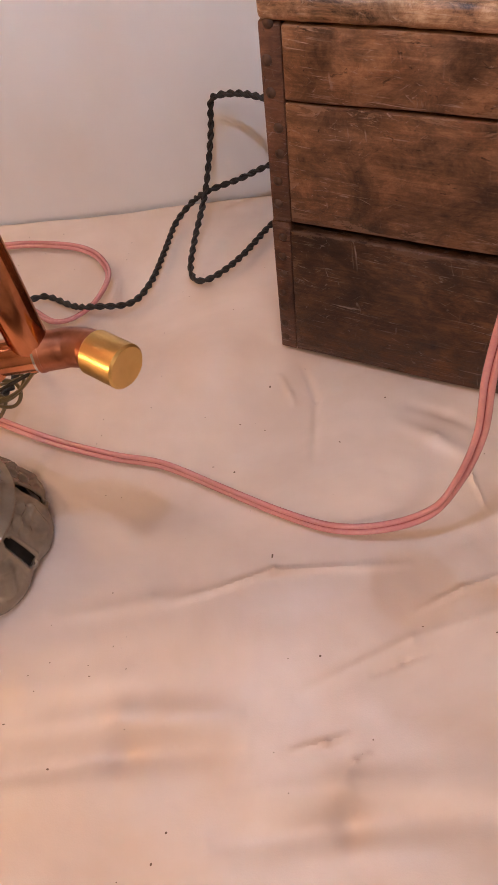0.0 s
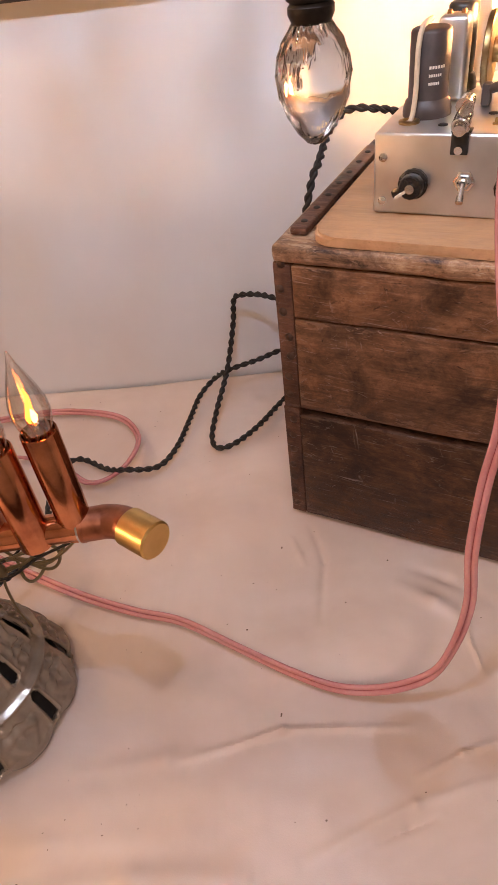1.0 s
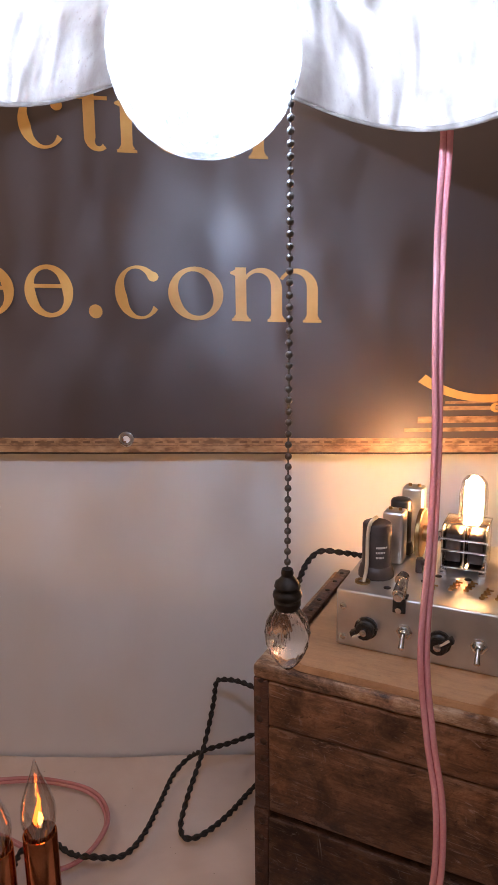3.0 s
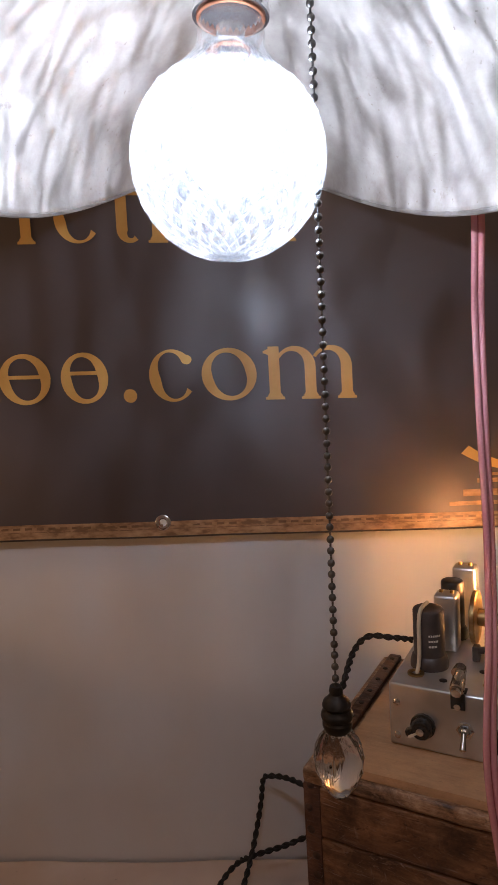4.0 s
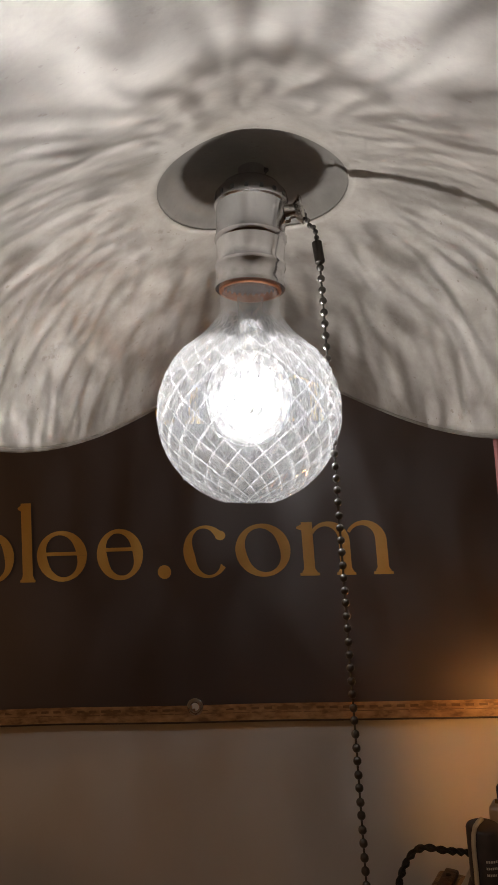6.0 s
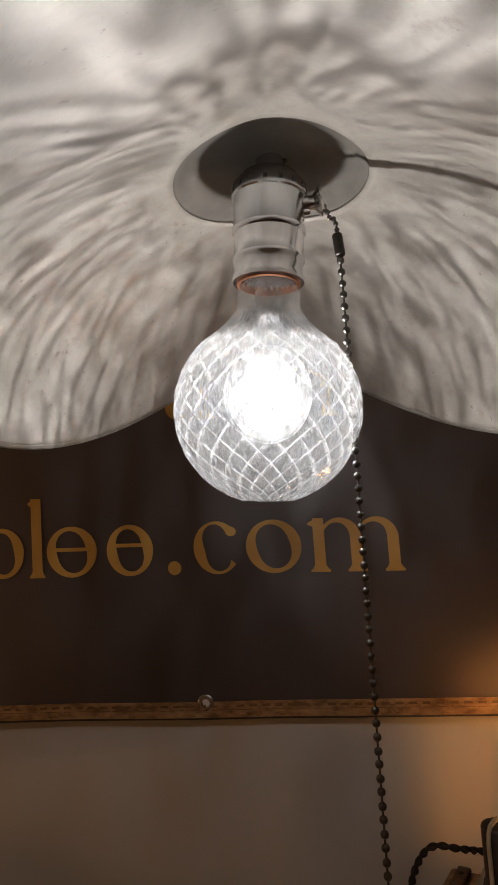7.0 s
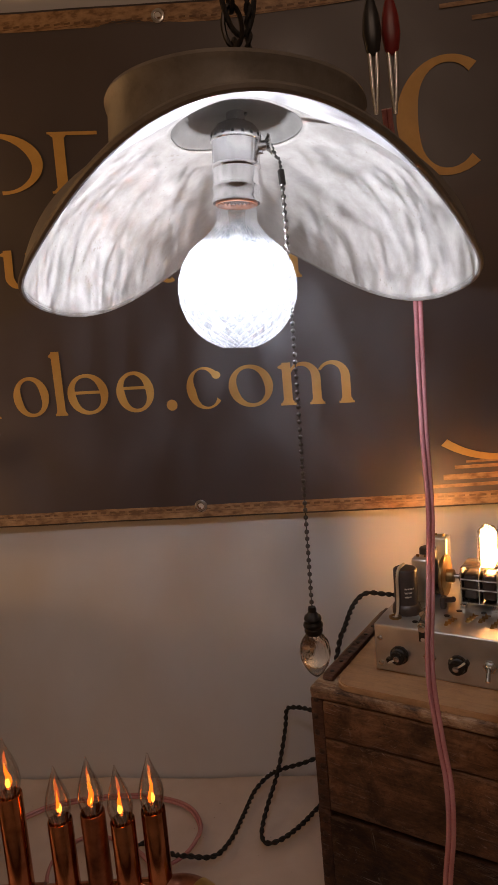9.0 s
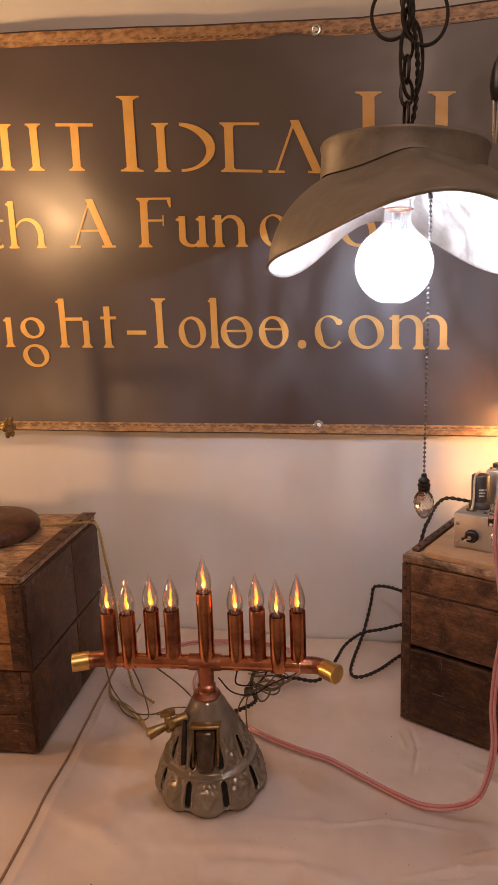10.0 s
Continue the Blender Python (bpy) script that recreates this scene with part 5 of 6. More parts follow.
def crate(name, m, w, d, h, seams, label, main, rim=0.0, strip=True, group="", gap=0.0):
    """A box of nailed boards: local x along the front, y into it. seams: heights of the joints between front boards."""
    root = thing(name, label, "crate", m, group)
    t = 0.018
    levels = [0.0] + list(seams) + [h - rim - gap]
    for k, (a, b) in enumerate(zip(levels, levels[1:])):
        for side, (lo, hi) in (("front_board", ((0.019 if strip else 0.0, 0.0, a + 0.0012), (w - (0.019 if strip else 0), t, b - 0.0012))),
                               ("back_board", ((0.019, d - t, a + 0.0012), (w - 0.019, d, b - 0.0012)))):
            bm = bmesh.new()
            box(bm, lo, hi, 0.0022)
            bmesh.ops.subdivide_edges(bm, edges=[e for e in bm.edges if abs(e.verts[0].co.x - e.verts[1].co.x) > 0.2], cuts=30)
            for v in bm.verts:
                v.co.y += 0.0012 * noise.noise(Vector((v.co.x * 9, k * 3.1, v.co.z * 20)))
                v.co.z += 0.0016 * noise.noise(Vector((v.co.x * 11, k * 5.7, 1.0))) * (1 if 0.004 < v.co.z < h - rim - 0.004 else 0)
            part(side, bm, main, root)
    for x0 in (0.0, w - 0.0185):
        bm = bmesh.new()
        box(bm, (x0, 0.0012 if strip else t, 0.0), (x0 + 0.0185, d, h - rim), 0.002)
        e = part("end_board", bm, M_WOOD_STRIP, root, "dark end board with nail heads")
        for z in [h * q for q in (0.1, 0.22, 0.36, 0.48, 0.63, 0.76, 0.90)]:
            bm = bmesh.new()
            lathe(bm, [(0, -0.0022), (0.0026, -0.0018), (0.0044, -0.0004), (0.0046, 0.0008)], 12, Matrix.Translation((x0 + 0.009 + 0.003 * math.sin(z * 300), 0.0012, z)) @ Matrix.Rotation(radians(90), 4, "X") @ Matrix.Rotation(math.pi, 4, "Y"))
            part("nail", bm, M_RUST, e, "rusty nail head")
    part("bottom_board", box(bmesh.new(), (0.0185, t, 0.002), (w - 0.0185, d - t, 0.014)), main, root, smooth=False)
    if rim:
        bm = bmesh.new()
        box(bm, (0.0005, -0.0015, h - rim + 0.0006), (w - 0.0005, d, h), 0.005, None, 3)
        bmesh.ops.subdivide_edges(bm, edges=[e for e in bm.edges if abs(e.verts[0].co.x - e.verts[1].co.x) > 0.2], cuts=40)
        for v in bm.verts:
            up = 1.0 if v.co.z > h - rim * 0.5 else 0.6
            v.co.z += up * (0.0012 * noise.noise(Vector((v.co.x * 14, v.co.y * 14, 2.0))) + (0.0014 * noise.noise(Vector((v.co.x * 55, 3.0, v.co.z * 40))) if v.co.y < 0.01 else 0))
            if v.co.y < 0.01:
                v.co.y += 0.0016 * noise.noise(Vector((v.co.x * 40, 9.0, v.co.z * 60)))
        part("lid", bm, M_WOOD_RIM, root, "worn pale-edged lid with rounded corners")
    return root


ANG = -25.4
CR = Matrix.Translation((0.187, -0.314, 0.0)) @ rot_z(ANG)
crate("wooden_crate", CR @ pose(-0.002, 0.001, 0.0), 0.43, 0.29, 0.1655, (), "old dark wooden crate, stained, carrying another crate", M_WOOD_DARK, group="stacked crates", gap=0.007)
top_crate = crate("wooden_crate", CR @ pose(0, 0, 0.1665), 0.435, 0.293, 0.186, (0.112,), "old brown wooden crate with worn lid, stacked on a darker one", M_WOOD, 0.018, group="stacked crates")
LID = 0.3525


def build_board():
    root = thing("wooden_board", "pale wooden board with rounded corners on the crate", "board", CR @ pose(0, 0, LID + 0.0005))
    bm = bmesh.new()
    x0, x1, y0, y1, r = 0.036, 0.415, 0.004, 0.285, 0.022
    ring = []
    for cx, cy, a0 in ((x1 - r, y1 - r, 0), (x0 + r, y1 - r, 90), (x0 + r, y0 + r, 180), (x1 - r, y0 + r, 270)):
        ring += [(cx + r * math.cos(radians(a0 + 15 * k)), cy + r * math.sin(radians(a0 + 15 * k))) for k in range(7)]
    bot = [bm.verts.new((x, y, 0.0)) for x, y in ring]
    top = [bm.verts.new((x, y, 0.0090)) for x, y in ring]
    n = len(ring)
    bm.faces.new(bot[::-1])
    f_top = bm.faces.new(top)
    for i in range(n):
        bm.faces.new((bot[i], bot[(i + 1) % n], top[(i + 1) % n], top[i]))
    bmesh.ops.bevel(bm, geom=list(f_top.edges), offset=0.0025, segments=3, affect="EDGES")
    part("board", bm, M_BOARD, root)
    bm = bmesh.new()
    box(bm, (0.012, 0.020, 0.0), (0.029, 0.285, 0.008), 0.003)
    for v in bm.verts:
        v.co.x += 0.002 * noise.noise(Vector((1, v.co.y * 25, 0)))
    st = part("edge_strap", bm, M_WOOD_STRIP, root, "dark studded strap along the board")
    for k in range(8):
        bm = bmesh.new()
        lathe(bm, [(0.0035, 0), (0.003, 0.0014), (0, 0.002)], 10, Matrix.Translation((0.0205, 0.036 + k * 0.033, 0.0076)))
        part("stud", bm, M_IRON_DARK, st)


build_board()

def dress_crate(root, w, d, h, lid):
    """Riveted corner strip on the front, seamed side, studded lid edge."""
    bm = bmesh.new()
    box(bm, (w - 0.034, -0.0030, 0.004), (w - 0.002, -0.0002, h - 0.022), 0.0012)
    st = part("corner_strip", bm, M_WOOD_STRIP, root, "dark riveted corner strip")
    places = [Vector((w - 0.018 + 0.004 * math.sin(k * 2.3), -0.0030, 0.02 + k * (h - 0.05) / 4)) for k in range(5)]
    for p in places:
        bm = bmesh.new()
        lathe(bm, [(0.0042, 0), (0.0036, 0.0016), (0, 0.0024)], 12, Matrix.Translation(p) @ Matrix.Rotation(radians(90), 4, "X"))
        part("rivet", bm, M_RUST, st)
    for y0, y1 in ((0.004, d * 0.58), (d * 0.58 + 0.003, d - 0.003)):
        bm = bmesh.new()
        box(bm, (w - 0.0002, y0, 0.004), (w + 0.004, y1, h - (0.019 if lid else 0.004)), 0.0012)
        for v in bm.verts:
            v.co.x += 0.0008 * noise.noise(Vector((1.0, v.co.y * 20, v.co.z * 20)))
        part("side_panel", bm, M_WOOD_DARK, root)
    if lid:
        bm = bmesh.new()
        box(bm, (w - 0.030, 0.0, h + 0.0002), (w + 0.004, d, h + 0.0030), 0.0012)
        ed = part("lid_strip", bm, M_WOOD_STRIP, root, "worn dark strip along the lid's edge")
        for k in range(9):
            bm = bmesh.new()
            lathe(bm, [(0.0040, 0), (0.0034, 0.0016), (0, 0.0022)], 12, Matrix.Translation((w - 0.012 + 0.003 * math.sin(k * 1.9), 0.02 + k * (d - 0.04) / 8, h + 0.0028)))
            part("rivet", bm, M_RUST, ed)
        bm = bmesh.new()
        rod(bm, (w - 0.16, d * 0.40, h + 0.003), (w - 0.034, d * 0.44, h + 0.003), 0.0022, 8)
        part("hinge_pin", bm, M_NICKEL, root, "thin metal pin across the lid")
        bm = bmesh.new()
        box(bm, (0.02, -0.0040, h - 0.0040), (w - 0.002, 0.004, h + 0.0008), 0.0012)
        part("lid_edging", bm, M_WOOD_RIM, root, "pale worn edging of the lid")


CL = Matrix.Translation((-0.475, -0.534, 0.0)) @ rot_z(5.5)
for z, h, seams, rim, mat, label in ((0.0, 0.17, (0.08,), 0.0, M_WOOD_DARK, "dark wooden crate standing on the cloth under another crate"),
                                     (0.1725, 0.19, (0.055,), 0.016, M_WOOD_LAMPLIT, "brown wooden crate with a lid, lamplight put in its amber wood, carrying a round lamp base")):
    box_root = crate("wooden_crate", CL @ pose(-0.472 + (0.004 if z else 0), 0, z), 0.45, 0.385, h, seams, label, mat, rim, group="stacked crates")
    dress_crate(box_root, 0.45, 0.385, h, rim > 0)

# ---- amplifier ----
DECK = 0.431


def build_amplifier():
    root = thing("valve_amplifier", "bare aluminium valve amplifier chassis with glowing tube on a board", "amplifier", CR)
    u0, u1, v0, v1, zb = 0.0775, 0.385, 0.062, 0.275, LID + 0.0100
    bm = bmesh.new()
    box(bm, (u0, v0, zb), (u1, v1, DECK), 0.0030, None, 3)
    ch = part("chassis", bm, M_ALU, root, "scuffed bare aluminium chassis")

    def front(x, z, y=0.0):
        """A pose on the front panel, z axis out of it."""
        return Matrix.Translation((x, v0 + y, z)) @ Matrix.Rotation(radians(90), 4, "X")

    for x, z in ((0.083, 0.411), (0.083, 0.374), (0.372, 0.411), (0.372, 0.374)):
        bm = bmesh.new()
        lathe(bm, [(0.0038, 0), (0.0036, 0.0012), (0.002, 0.002), (0, 0.0022)], 16, front(x + 0.003, z))
        part("screw", bm, M_NICKEL, ch)
    for x, turn in ((0.1135, 25), (0.193, -150), (0.275, 40)):
        bm = bmesh.new()
        lathe(bm, [(0.0125, 0), (0.0128, 0.004), (0.0108, 0.0048), (0.0100, 0.013), (0.009, 0.0142), (0, 0.0142)], 28, front(x, 0.3905), lambda a, r, z: r * (1 + 0.02 * math.cos(16 * a)))
        box(bm, (-0.0175, -0.0035, 0.003), (0.004, 0.0035, 0.0125), 0.0015, front(x, 0.3905) @ rot_z(turn))
        kn = part("pointer_knob", bm, M_BAKELITE, root, "black pointer knob")
        bm = bmesh.new()
        lathe(bm, [(0.0042, 0.0142), (0.0040, 0.0165), (0, 0.0170)], 14, front(x, 0.3905))
        part("knob_screw", bm, M_NICKEL, kn)
        bm = bmesh.new()
        box(bm, (0.004, -0.0012, 0.0128), (0.0150, 0.0012, 0.0146), 0, front(x, 0.3905) @ rot_z(turn + 190))
        part("pointer_line", bm, M_PAINT_W, kn, smooth=False)
    for x in (0.1555, 0.233, 0.31):
        bm = bmesh.new()
        lathe(bm, [(0.0090, 0), (0.0090, 0.0020), (0.007, 0.0026), (0.0056, 0.006), (0.0044, 0.0075), (0.003, 0.0085)], 6, front(x, 0.394))
        tg = part("toggle_switch", bm, M_NICKEL, root, "nickel toggle switch")
        bm = bmesh.new()
        p = Vector((x, v0 - 0.007, 0.394))
        rod(bm, p, p + Vector((0.0005, -0.012, -0.012)), 0.0022, 12, 0.0034, 0.0006)
        part("lever", bm, M_NICKEL, tg)
    # jack post on the front edge
    bm = bmesh.new()
    box(bm, (0.141, v0 + 0.001, DECK), (0.157, v0 + 0.012, DECK + 0.0022), 0.0006)
    box(bm, (0.142, v0 - 0.0025, DECK - 0.016), (0.156, v0 - 0.0002, DECK + 0.0016), 0.0008)
    jk = part("jack_bracket", bm, M_BLACK, root, "black jack bracket over the edge")
    bm = bmesh.new()
    rod(bm, (0.149, v0 + 0.012, DECK + 0.012), (0.149, v0 - 0.006, DECK + 0.006), 0.0068, 18, 0.0075, 0.001)
    rod(bm, (0.149, v0 - 0.006, DECK + 0.006), (0.149, v0 - 0.010, DECK + 0.0045), 0.005, 14)
    part("jack_barrel", bm, M_NICKEL, jk, "nickel jack barrel")
    bm = bmesh.new()
    rod(bm, (0.149, v0 - 0.0026, DECK - 0.011), (0.149, v0 - 0.006, DECK - 0.0115), 0.0034, 12)
    rod(bm, (0.149, v0 + 0.006, DECK + 0.018), (0.150, v0 + 0.016, DECK + 0.021), 0.0075, 14, 0.006)
    part("jack_screw", bm, M_NICKEL, jk)

    def can(x, y, r, top, material, label, flange=True):
        bm = bmesh.new()
        prof = [(r + 0.004, DECK), (r + 0.004, DECK + 0.005), (r + 0.002, DECK + 0.012), (r, DECK + 0.014)] if flange else [(r, DECK)]
        lathe(bm, prof + [(r, top - 0.003), (r - 0.001, top - 0.001), (r - 0.003, top), (0, top - 0.0015)], 32, Matrix.Translation((x, y, 0)))
        return part("capacitor_can", bm, material, root, label)

    def shield(x, y, w, d, top, label):
        bm = bmesh.new()
        box(bm, (x - w / 2, y - d / 2, DECK), (x + w / 2, y + d / 2, top), 0.004, None, 3)
        c = part("shield_can", bm, M_ALU, root, label)
        bm = bmesh.new()
        for dx in (-0.006, 0.006):
            lathe(bm, [(0.0025, top), (0.0022, top + 0.003), (0, top + 0.0035)], 10, Matrix.Translation((x + dx, y, 0)))
        part("trimmer_screw", bm, M_BRASS_DARK, c)
        return c

    can1 = can(0.1085, 0.118, 0.0168, 0.497, M_CAN, "brown paper-wrapped capacitor can with cream lead")
    bm = bmesh.new()
    for k, (z, w) in enumerate(((0.469, 0.009), (0.463, 0.007), (0.457, 0.006))):
        for i in range(6):
            a = radians(-78 + i * w * 1000 * 0.9)
            a2 = radians(-78 + (i + 0.7) * w * 1000 * 0.9)
            bm.faces.new([bm.verts.new((0.1085 + 0.01695 * math.cos(q), 0.118 + 0.01695 * math.sin(q), zz)) for q, zz in ((a, z), (a2, z), (a2, z + 0.0022), (a, z + 0.0022))])
    part("label_print", bm, M_PAINT_W, can1, "faded unreadable print")
    part("lead_wire", tube("lead_wire", [(0.1085, 0.116, 0.503), (0.1045, 0.103, 0.500), (0.1025, 0.0995, 0.485), (0.1025, 0.0985, 0.455), (0.1015, 0.096, 0.437), (0.100, 0.092, 0.430)], 0.0022, 8), M_CREAM, root, "cream cloth-covered lead")
    bm = bmesh.new()
    lathe(bm, [(0.009, DECK), (0.009, DECK + 0.002), (0.006, DECK + 0.0028), (0.004, DECK + 0.001)], 20, Matrix.Translation((0.100, 0.0905, 0)))
    part("wire_grommet", bm, M_BRASS_DARK, root, "brass lead grommet")
    shield(0.118, 0.170, 0.026, 0.026, 0.498, "tall square aluminium shield can")
    can(0.117, 0.208, 0.0135, 0.502, M_BLACK, "black capacitor can")
    shield(0.127, 0.240, 0.028, 0.026, 0.512, "tall square aluminium shield can")
    can(0.196, 0.258, 0.0140, 0.508, M_BLACK, "slim dark capacitor can", False)
    # tuning capacitor with its drive wheel
    bm = bmesh.new()
    X0, X1, Y0, Y1, Z0, Z1 = 0.176, 0.228, 0.158, 0.212, DECK + 0.006, 0.489
    for x in (X0, (X0 + X1) / 2 - 0.001, X1 - 0.002):
        box(bm, (x, Y0, Z0), (x + 0.002, Y1, Z1), 0.0006)
    box(bm, (X0, Y0, Z0), (X1, Y1, Z0 + 0.002), 0.0006)
    box(bm, (X0, Y0 + 0.012, Z1 - 0.002), (X1, Y1, Z1), 0.0006)
    for z in (Z0 + 0.022, Z0 + 0.036):
        rod(bm, (X0, Y0 + 0.001, z), (X1, Y0 + 0.001, z), 0.0016, 8)
    for x in (X0 + 0.004, X1 - 0.004):
        box(bm, (x - 0.004, Y0 - 0.008, DECK), (x + 0.004, Y0 + 0.006, DECK + 0.0065), 0.001)
    tc = part("tuning_capacitor", bm, M_NICKEL, root, "open-framed variable capacitor with dark vanes")
    for k, (a, b) in enumerate(((X0 + 0.004, (X0 + X1) / 2 - 0.004), ((X0 + X1) / 2 + 0.004, X1 - 0.005))):
        bm = bmesh.new()
        box(bm, (a, Y0 + 0.006, Z0 + 0.006), (b, Y1 - 0.006, Z1 - 0.012), 0.002)
        part("vane_block", bm, M_CAN, tc, "dark stacked vanes")
    bm = bmesh.new()
    rod(bm, (0.144, 0.188, 0.466), (0.150, 0.188, 0.466), 0.031, 40, None, 0.001)
    rod(bm, (0.150, 0.188, 0.466), (0.160, 0.188, 0.466), 0.010, 20)
    part("drive_wheel", bm, M_BRASS_DARK, root, "dull brass tuning drive wheel")
    bm = bmesh.new()
    rod(bm, (0.160, 0.188, 0.466), (0.178, 0.188, 0.466), 0.0035, 12)
    box(bm, (0.168, 0.182, 0.460), (0.173, 0.194, 0.472), 0.001)
    part("drive_shaft", bm, M_NICKEL, root)
    bm = bmesh.new()
    box(bm, (0.150, 0.140, DECK), (0.158, 0.152, DECK + 0.018), 0.002)
    rod(bm, (0.154, 0.146, DECK + 0.012), (0.172, 0.134, DECK + 0.020), 0.004, 12)
    part("trimmer", bm, M_CAN, root, "small brown trimmer on the deck")
    # glowing tube
    tb = Matrix.Translation((0.2035, 0.2265, DECK))
    bm = bmesh.new()
    lathe(bm, [(0.017, 0), (0.017, 0.022), (0.0155, 0.026), (0.0155, 0.034)], 28, tb)
    base = part("tube_base", bm, M_CAN, root, "dark tube base")
    bm = bmesh.new()
    lathe(bm, [(0.0135, 0.034), (0.0168, 0.042), (0.0172, 0.050), (0.0170, 0.086), (0.0155, 0.097), (0.0100, 0.104), (0, 0.106)], 36, tb)
    part("tube_glass", bm, M_GLASS, base, "clear glass of the glowing tube")
    bm = bmesh.new()
    for k in range(10):
        a = 2 * math.pi * k / 10
        rod(bm, tb @ Vector((0.0095 * math.cos(a), 0.0095 * math.sin(a), 0.045)), tb @ Vector((0.0095 * math.cos(a + 0.3), 0.0095 * math.sin(a + 0.3), 0.095 + 0.004 * math.sin(k * 2.2))), 0.0023, 8)
    part("tube_filament", bm, M_TUNGSTEN, base, "brightly glowing warm filament")
    # transformer can with finial, lead from behind
    bm = bmesh.new()
    box(bm, (0.244, 0.148, DECK), (0.300, 0.206, 0.492), 0.003)
    tr = part("transformer", bm, M_PAINT_W, root, "ivory enamelled transformer case")
    bm = bmesh.new()
    lathe(bm, [(0.012, 0.492), (0.012, 0.496), (0.008, 0.499), (0.008, 0.506), (0.0095, 0.508), (0.0095, 0.512), (0.006, 0.515), (0.006, 0.522), (0, 0.524)], 20, Matrix.Translation((0.258, 0.176, 0)))
    part("terminal_stud", bm, M_NICKEL, tr, "stepped nickel stud")
    part("dark_lead", tube("dark_lead", [(0.244, 0.235, 0.432), (0.25, 0.22, 0.450), (0.262, 0.215, 0.458), (0.29, 0.215, 0.455)], 0.0026, 8), M_CORD, root, "dark lead behind the tuner")
    # rows of solder lugs on the deck
    for cx, cy in ((0.196, 0.118), (0.212, 0.122), (0.230, 0.108), (0.246, 0.112), (0.268, 0.102), (0.172, 0.098)):
        for i in range(3):
            bm = bmesh.new()
            x, y = cx + 0.002 * i, cy + 0.0095 * (i - 1)
            lathe(bm, [(0.0030, DECK - 0.0005), (0.0030, DECK + 0.0012), (0.0016, DECK + 0.0018), (0.0012, DECK + 0.005), (0, DECK + 0.0055)], 10, Matrix.Translation((x, y, 0)))
            box(bm, (x, y - 0.0012, DECK + 0.002), (x + 0.0065, y + 0.0012, DECK + 0.0034), 0.0004)
            part("solder_lug", bm, M_BRASS_DARK, ch)
    for x, y in ((0.13, 0.085), (0.165, 0.12), (0.177, 0.142), (0.25, 0.14), (0.21, 0.145), (0.092, 0.155), (0.29, 0.12), (0.285, 0.085)):
        bm = bmesh.new()
        lathe(bm, [(0.0042, DECK - 0.0004), (0.0042, DECK + 0.0006), (0.0026, DECK + 0.0012), (0, DECK + 0.0009)], 14, Matrix.Translation((x, y, 0)))
        part("rivet", bm, M_BRONZE, ch)


build_amplifier()

# ---- round lamp base on the far crate, its pipe and cord ----


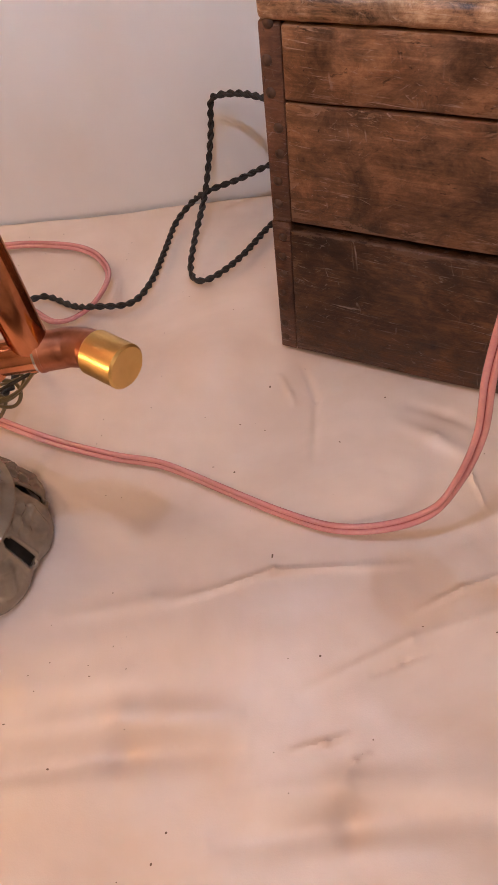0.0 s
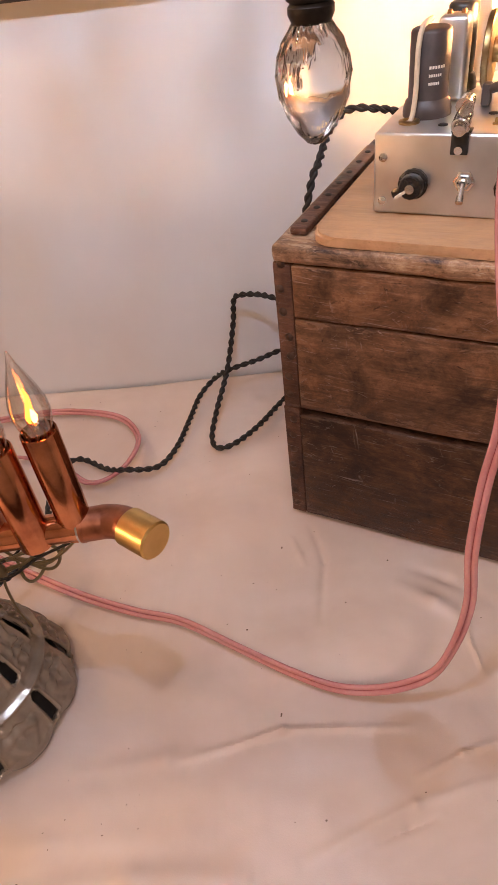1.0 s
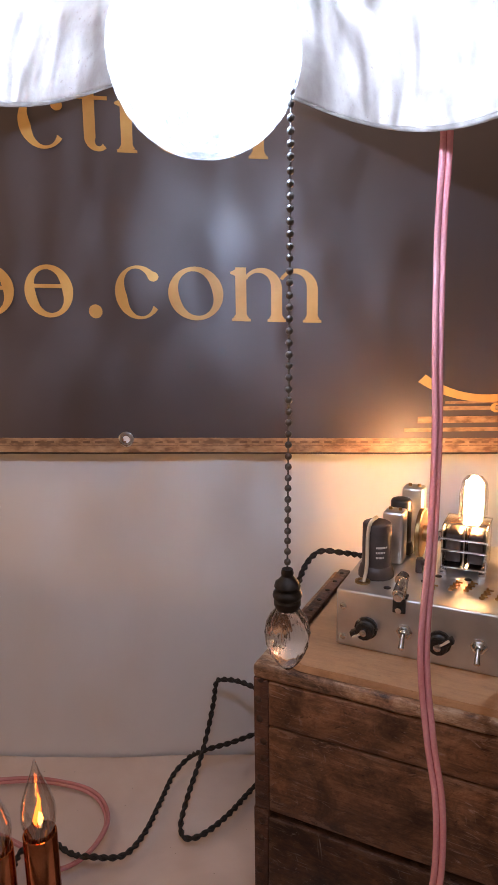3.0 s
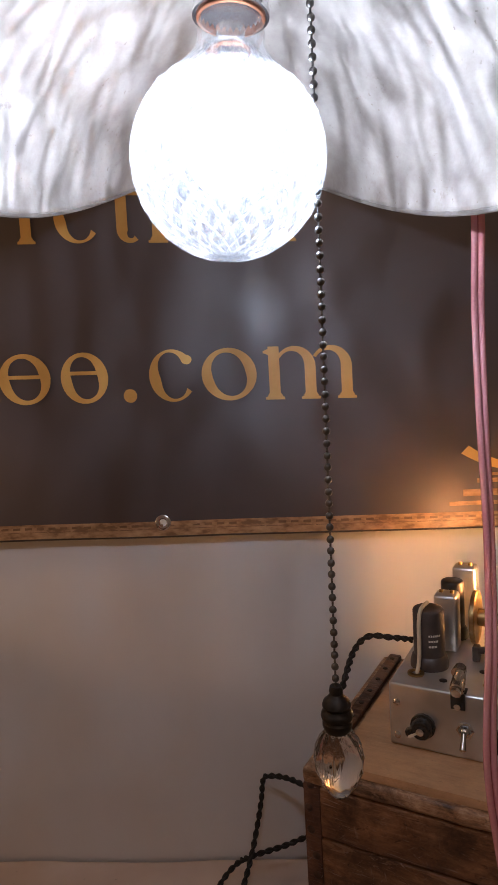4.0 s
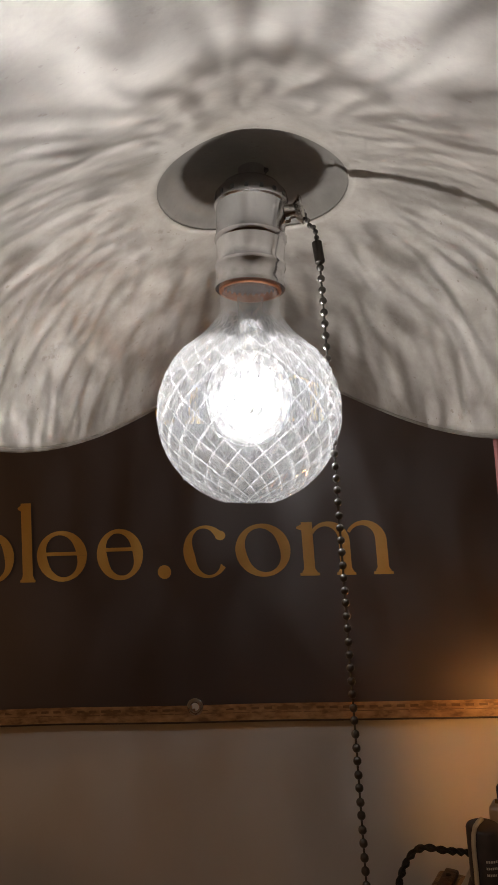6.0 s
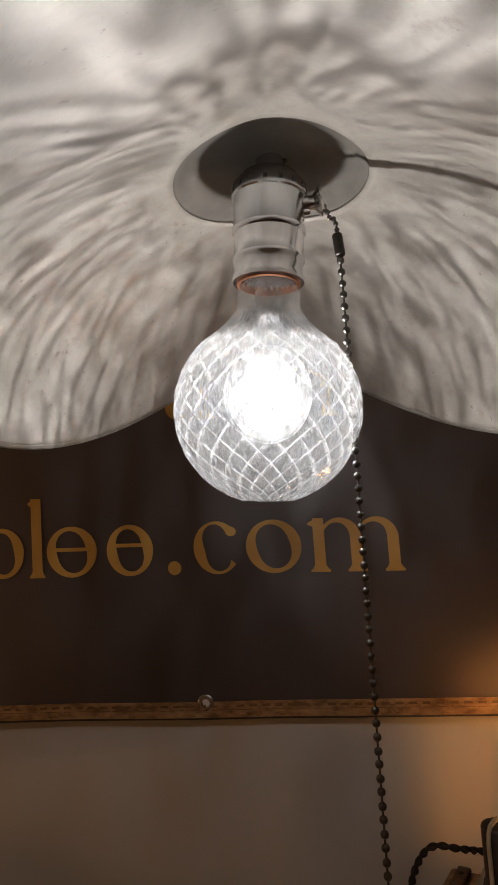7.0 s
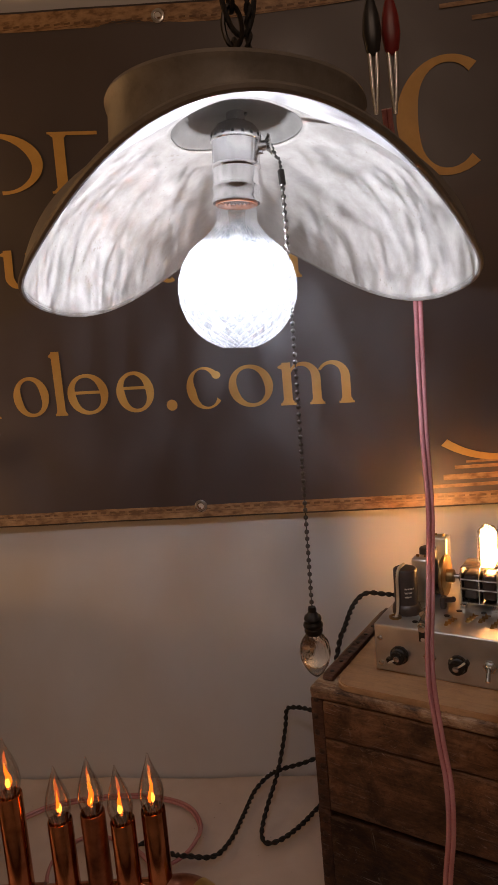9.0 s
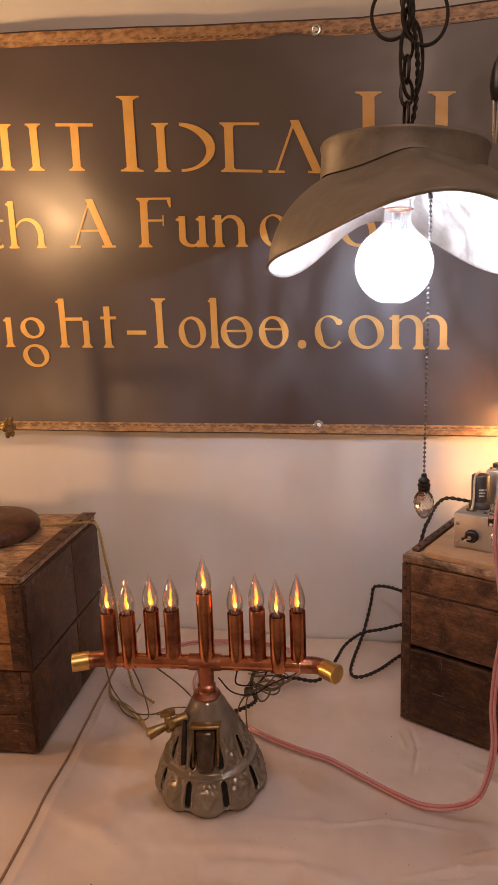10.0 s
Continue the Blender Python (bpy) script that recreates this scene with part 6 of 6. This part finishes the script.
def build_pipe_lamp():
    root = thing("pipe_lamp", "dark turned wooden lamp base with a brass valve handle", "lamp", Matrix.Translation((-0.715, -0.335, 0.3640)))
    bm = bmesh.new()
    lathe(bm, [(0, 0), (0.120, 0), (0.127, 0.005), (0.129, 0.014), (0.127, 0.024), (0.120, 0.031), (0.108, 0.034), (0, 0.035)], 72)
    part("base_disc", bm, M_DISC, root, "round dark wooden base")
    bm = bmesh.new()
    rod(bm, (-0.03, 0, 0.035), (-0.03, 0, 0.42), 0.0135, 20)
    lathe(bm, [(0.034, 0.034), (0.034, 0.040), (0.018, 0.044), (0.018, 0.055)], 24, Matrix.Translation((-0.03, 0, 0)))
    rod(bm, (-0.03, 0, 0.243), (0.075, 0, 0.243), 0.0075, 16)
    part("pipe", bm, M_BRASS_DARK, root, "dark pipe upright with a side branch")
    bm = bmesh.new()
    rod(bm, (0.072, 0, 0.243), (0.098, -0.004, 0.241), 0.0038, 12)
    rod(bm, (0.088, -0.003, 0.242), (0.094, -0.004, 0.2415), 0.008, 14)
    part("spindle", bm, M_BRASS, root, "brass valve spindle")
    verts, faces = [], []
    ring = []
    for i in range(97):
        a = 2 * math.pi * i / 96
        r = 0.0165 + 0.0042 * math.cos(6 * a)
        ring.append(Vector((0.104, r * math.cos(a) - 0.004, 0.2405 + r * math.sin(a))))
    bm = bmesh.new()
    sleeve(bm, ring, 0.0030, 8)
    for k in range(6):
        a = 2 * math.pi * k / 6
        rod(bm, (0.104, -0.004, 0.2405), (0.104, 0.018 * math.cos(a) - 0.004, 0.2405 + 0.018 * math.sin(a)), 0.002, 8)
    rod(bm, (0.098, -0.004, 0.2405), (0.109, -0.004, 0.2405), 0.006, 14)
    part("valve_handle", bm, M_BRASS_DARK, root, "ornate lobed brass valve handle")


build_pipe_lamp()
cord("yellow_cord", [(-0.60, -0.285, 0.372), (-0.56, -0.272, 0.372), (-0.50, -0.245, 0.371), (-0.480, -0.250, 0.369), (-0.466, -0.262, 0.352), (-0.452, -0.275, 0.30), (-0.435, -0.285, 0.22),
                     (-0.420, -0.295, 0.12), (-0.405, -0.30, 0.04), (-0.39, -0.31, 0.008), (-0.36, -0.33, 0.006), (-0.33, -0.35, 0.006)],
     "yellow cloth-covered flex trailing off the crate", M_YELLOW, 0.0019, 0.0016, 0.02)

# ---- clip leads above the cable ----


def clip_lead(material, at, end, label):
    root = thing("crocodile_clip", label, "clip", Matrix.Translation(at))
    bm = bmesh.new()
    lathe(bm, [(0.003, 0.0), (0.0055, 0.004), (0.0075, 0.02), (0.0065, 0.036), (0.0042, 0.048), (0.003, 0.052)], 14, ripple=lambda a, r, z: r * (1 + 0.25 * math.cos(2 * a)))
    part("boot", bm, material, root)
    bm = bmesh.new()
    for s in (-1, 1):
        rod(bm, (0.0034 * s, 0, 0.002), (0.0024 * s, 0, -0.030), 0.0024, 10, 0.0020)
        rod(bm, (0.0024 * s, 0, -0.030), (0.0010 * s, 0, -0.056), 0.0020, 10, 0.0012)
    part("jaw", bm, M_NICKEL, root, "nickel jaws")
    part("lead", tube("lead", [(0, 0, 0.05), Vector((0.004, 0.002, 0.12)), (Vector(end) - Vector(at)) * 0.5 + Vector((0.02, 0, 0)), Vector(end) - Vector(at)], 0.0024, 8, 0.02), material, root)
    return root


clip_lead(M_BLACK, (0.3085, -0.480, 1.098), (0.28, -0.45, 2.40), "black rubber crocodile clip and lead gripping the cable")
clip_lead(M_RED, (0.3275, -0.476, 1.098), (0.33, -0.45, 2.40), "red rubber crocodile clip and lead gripping the cable")
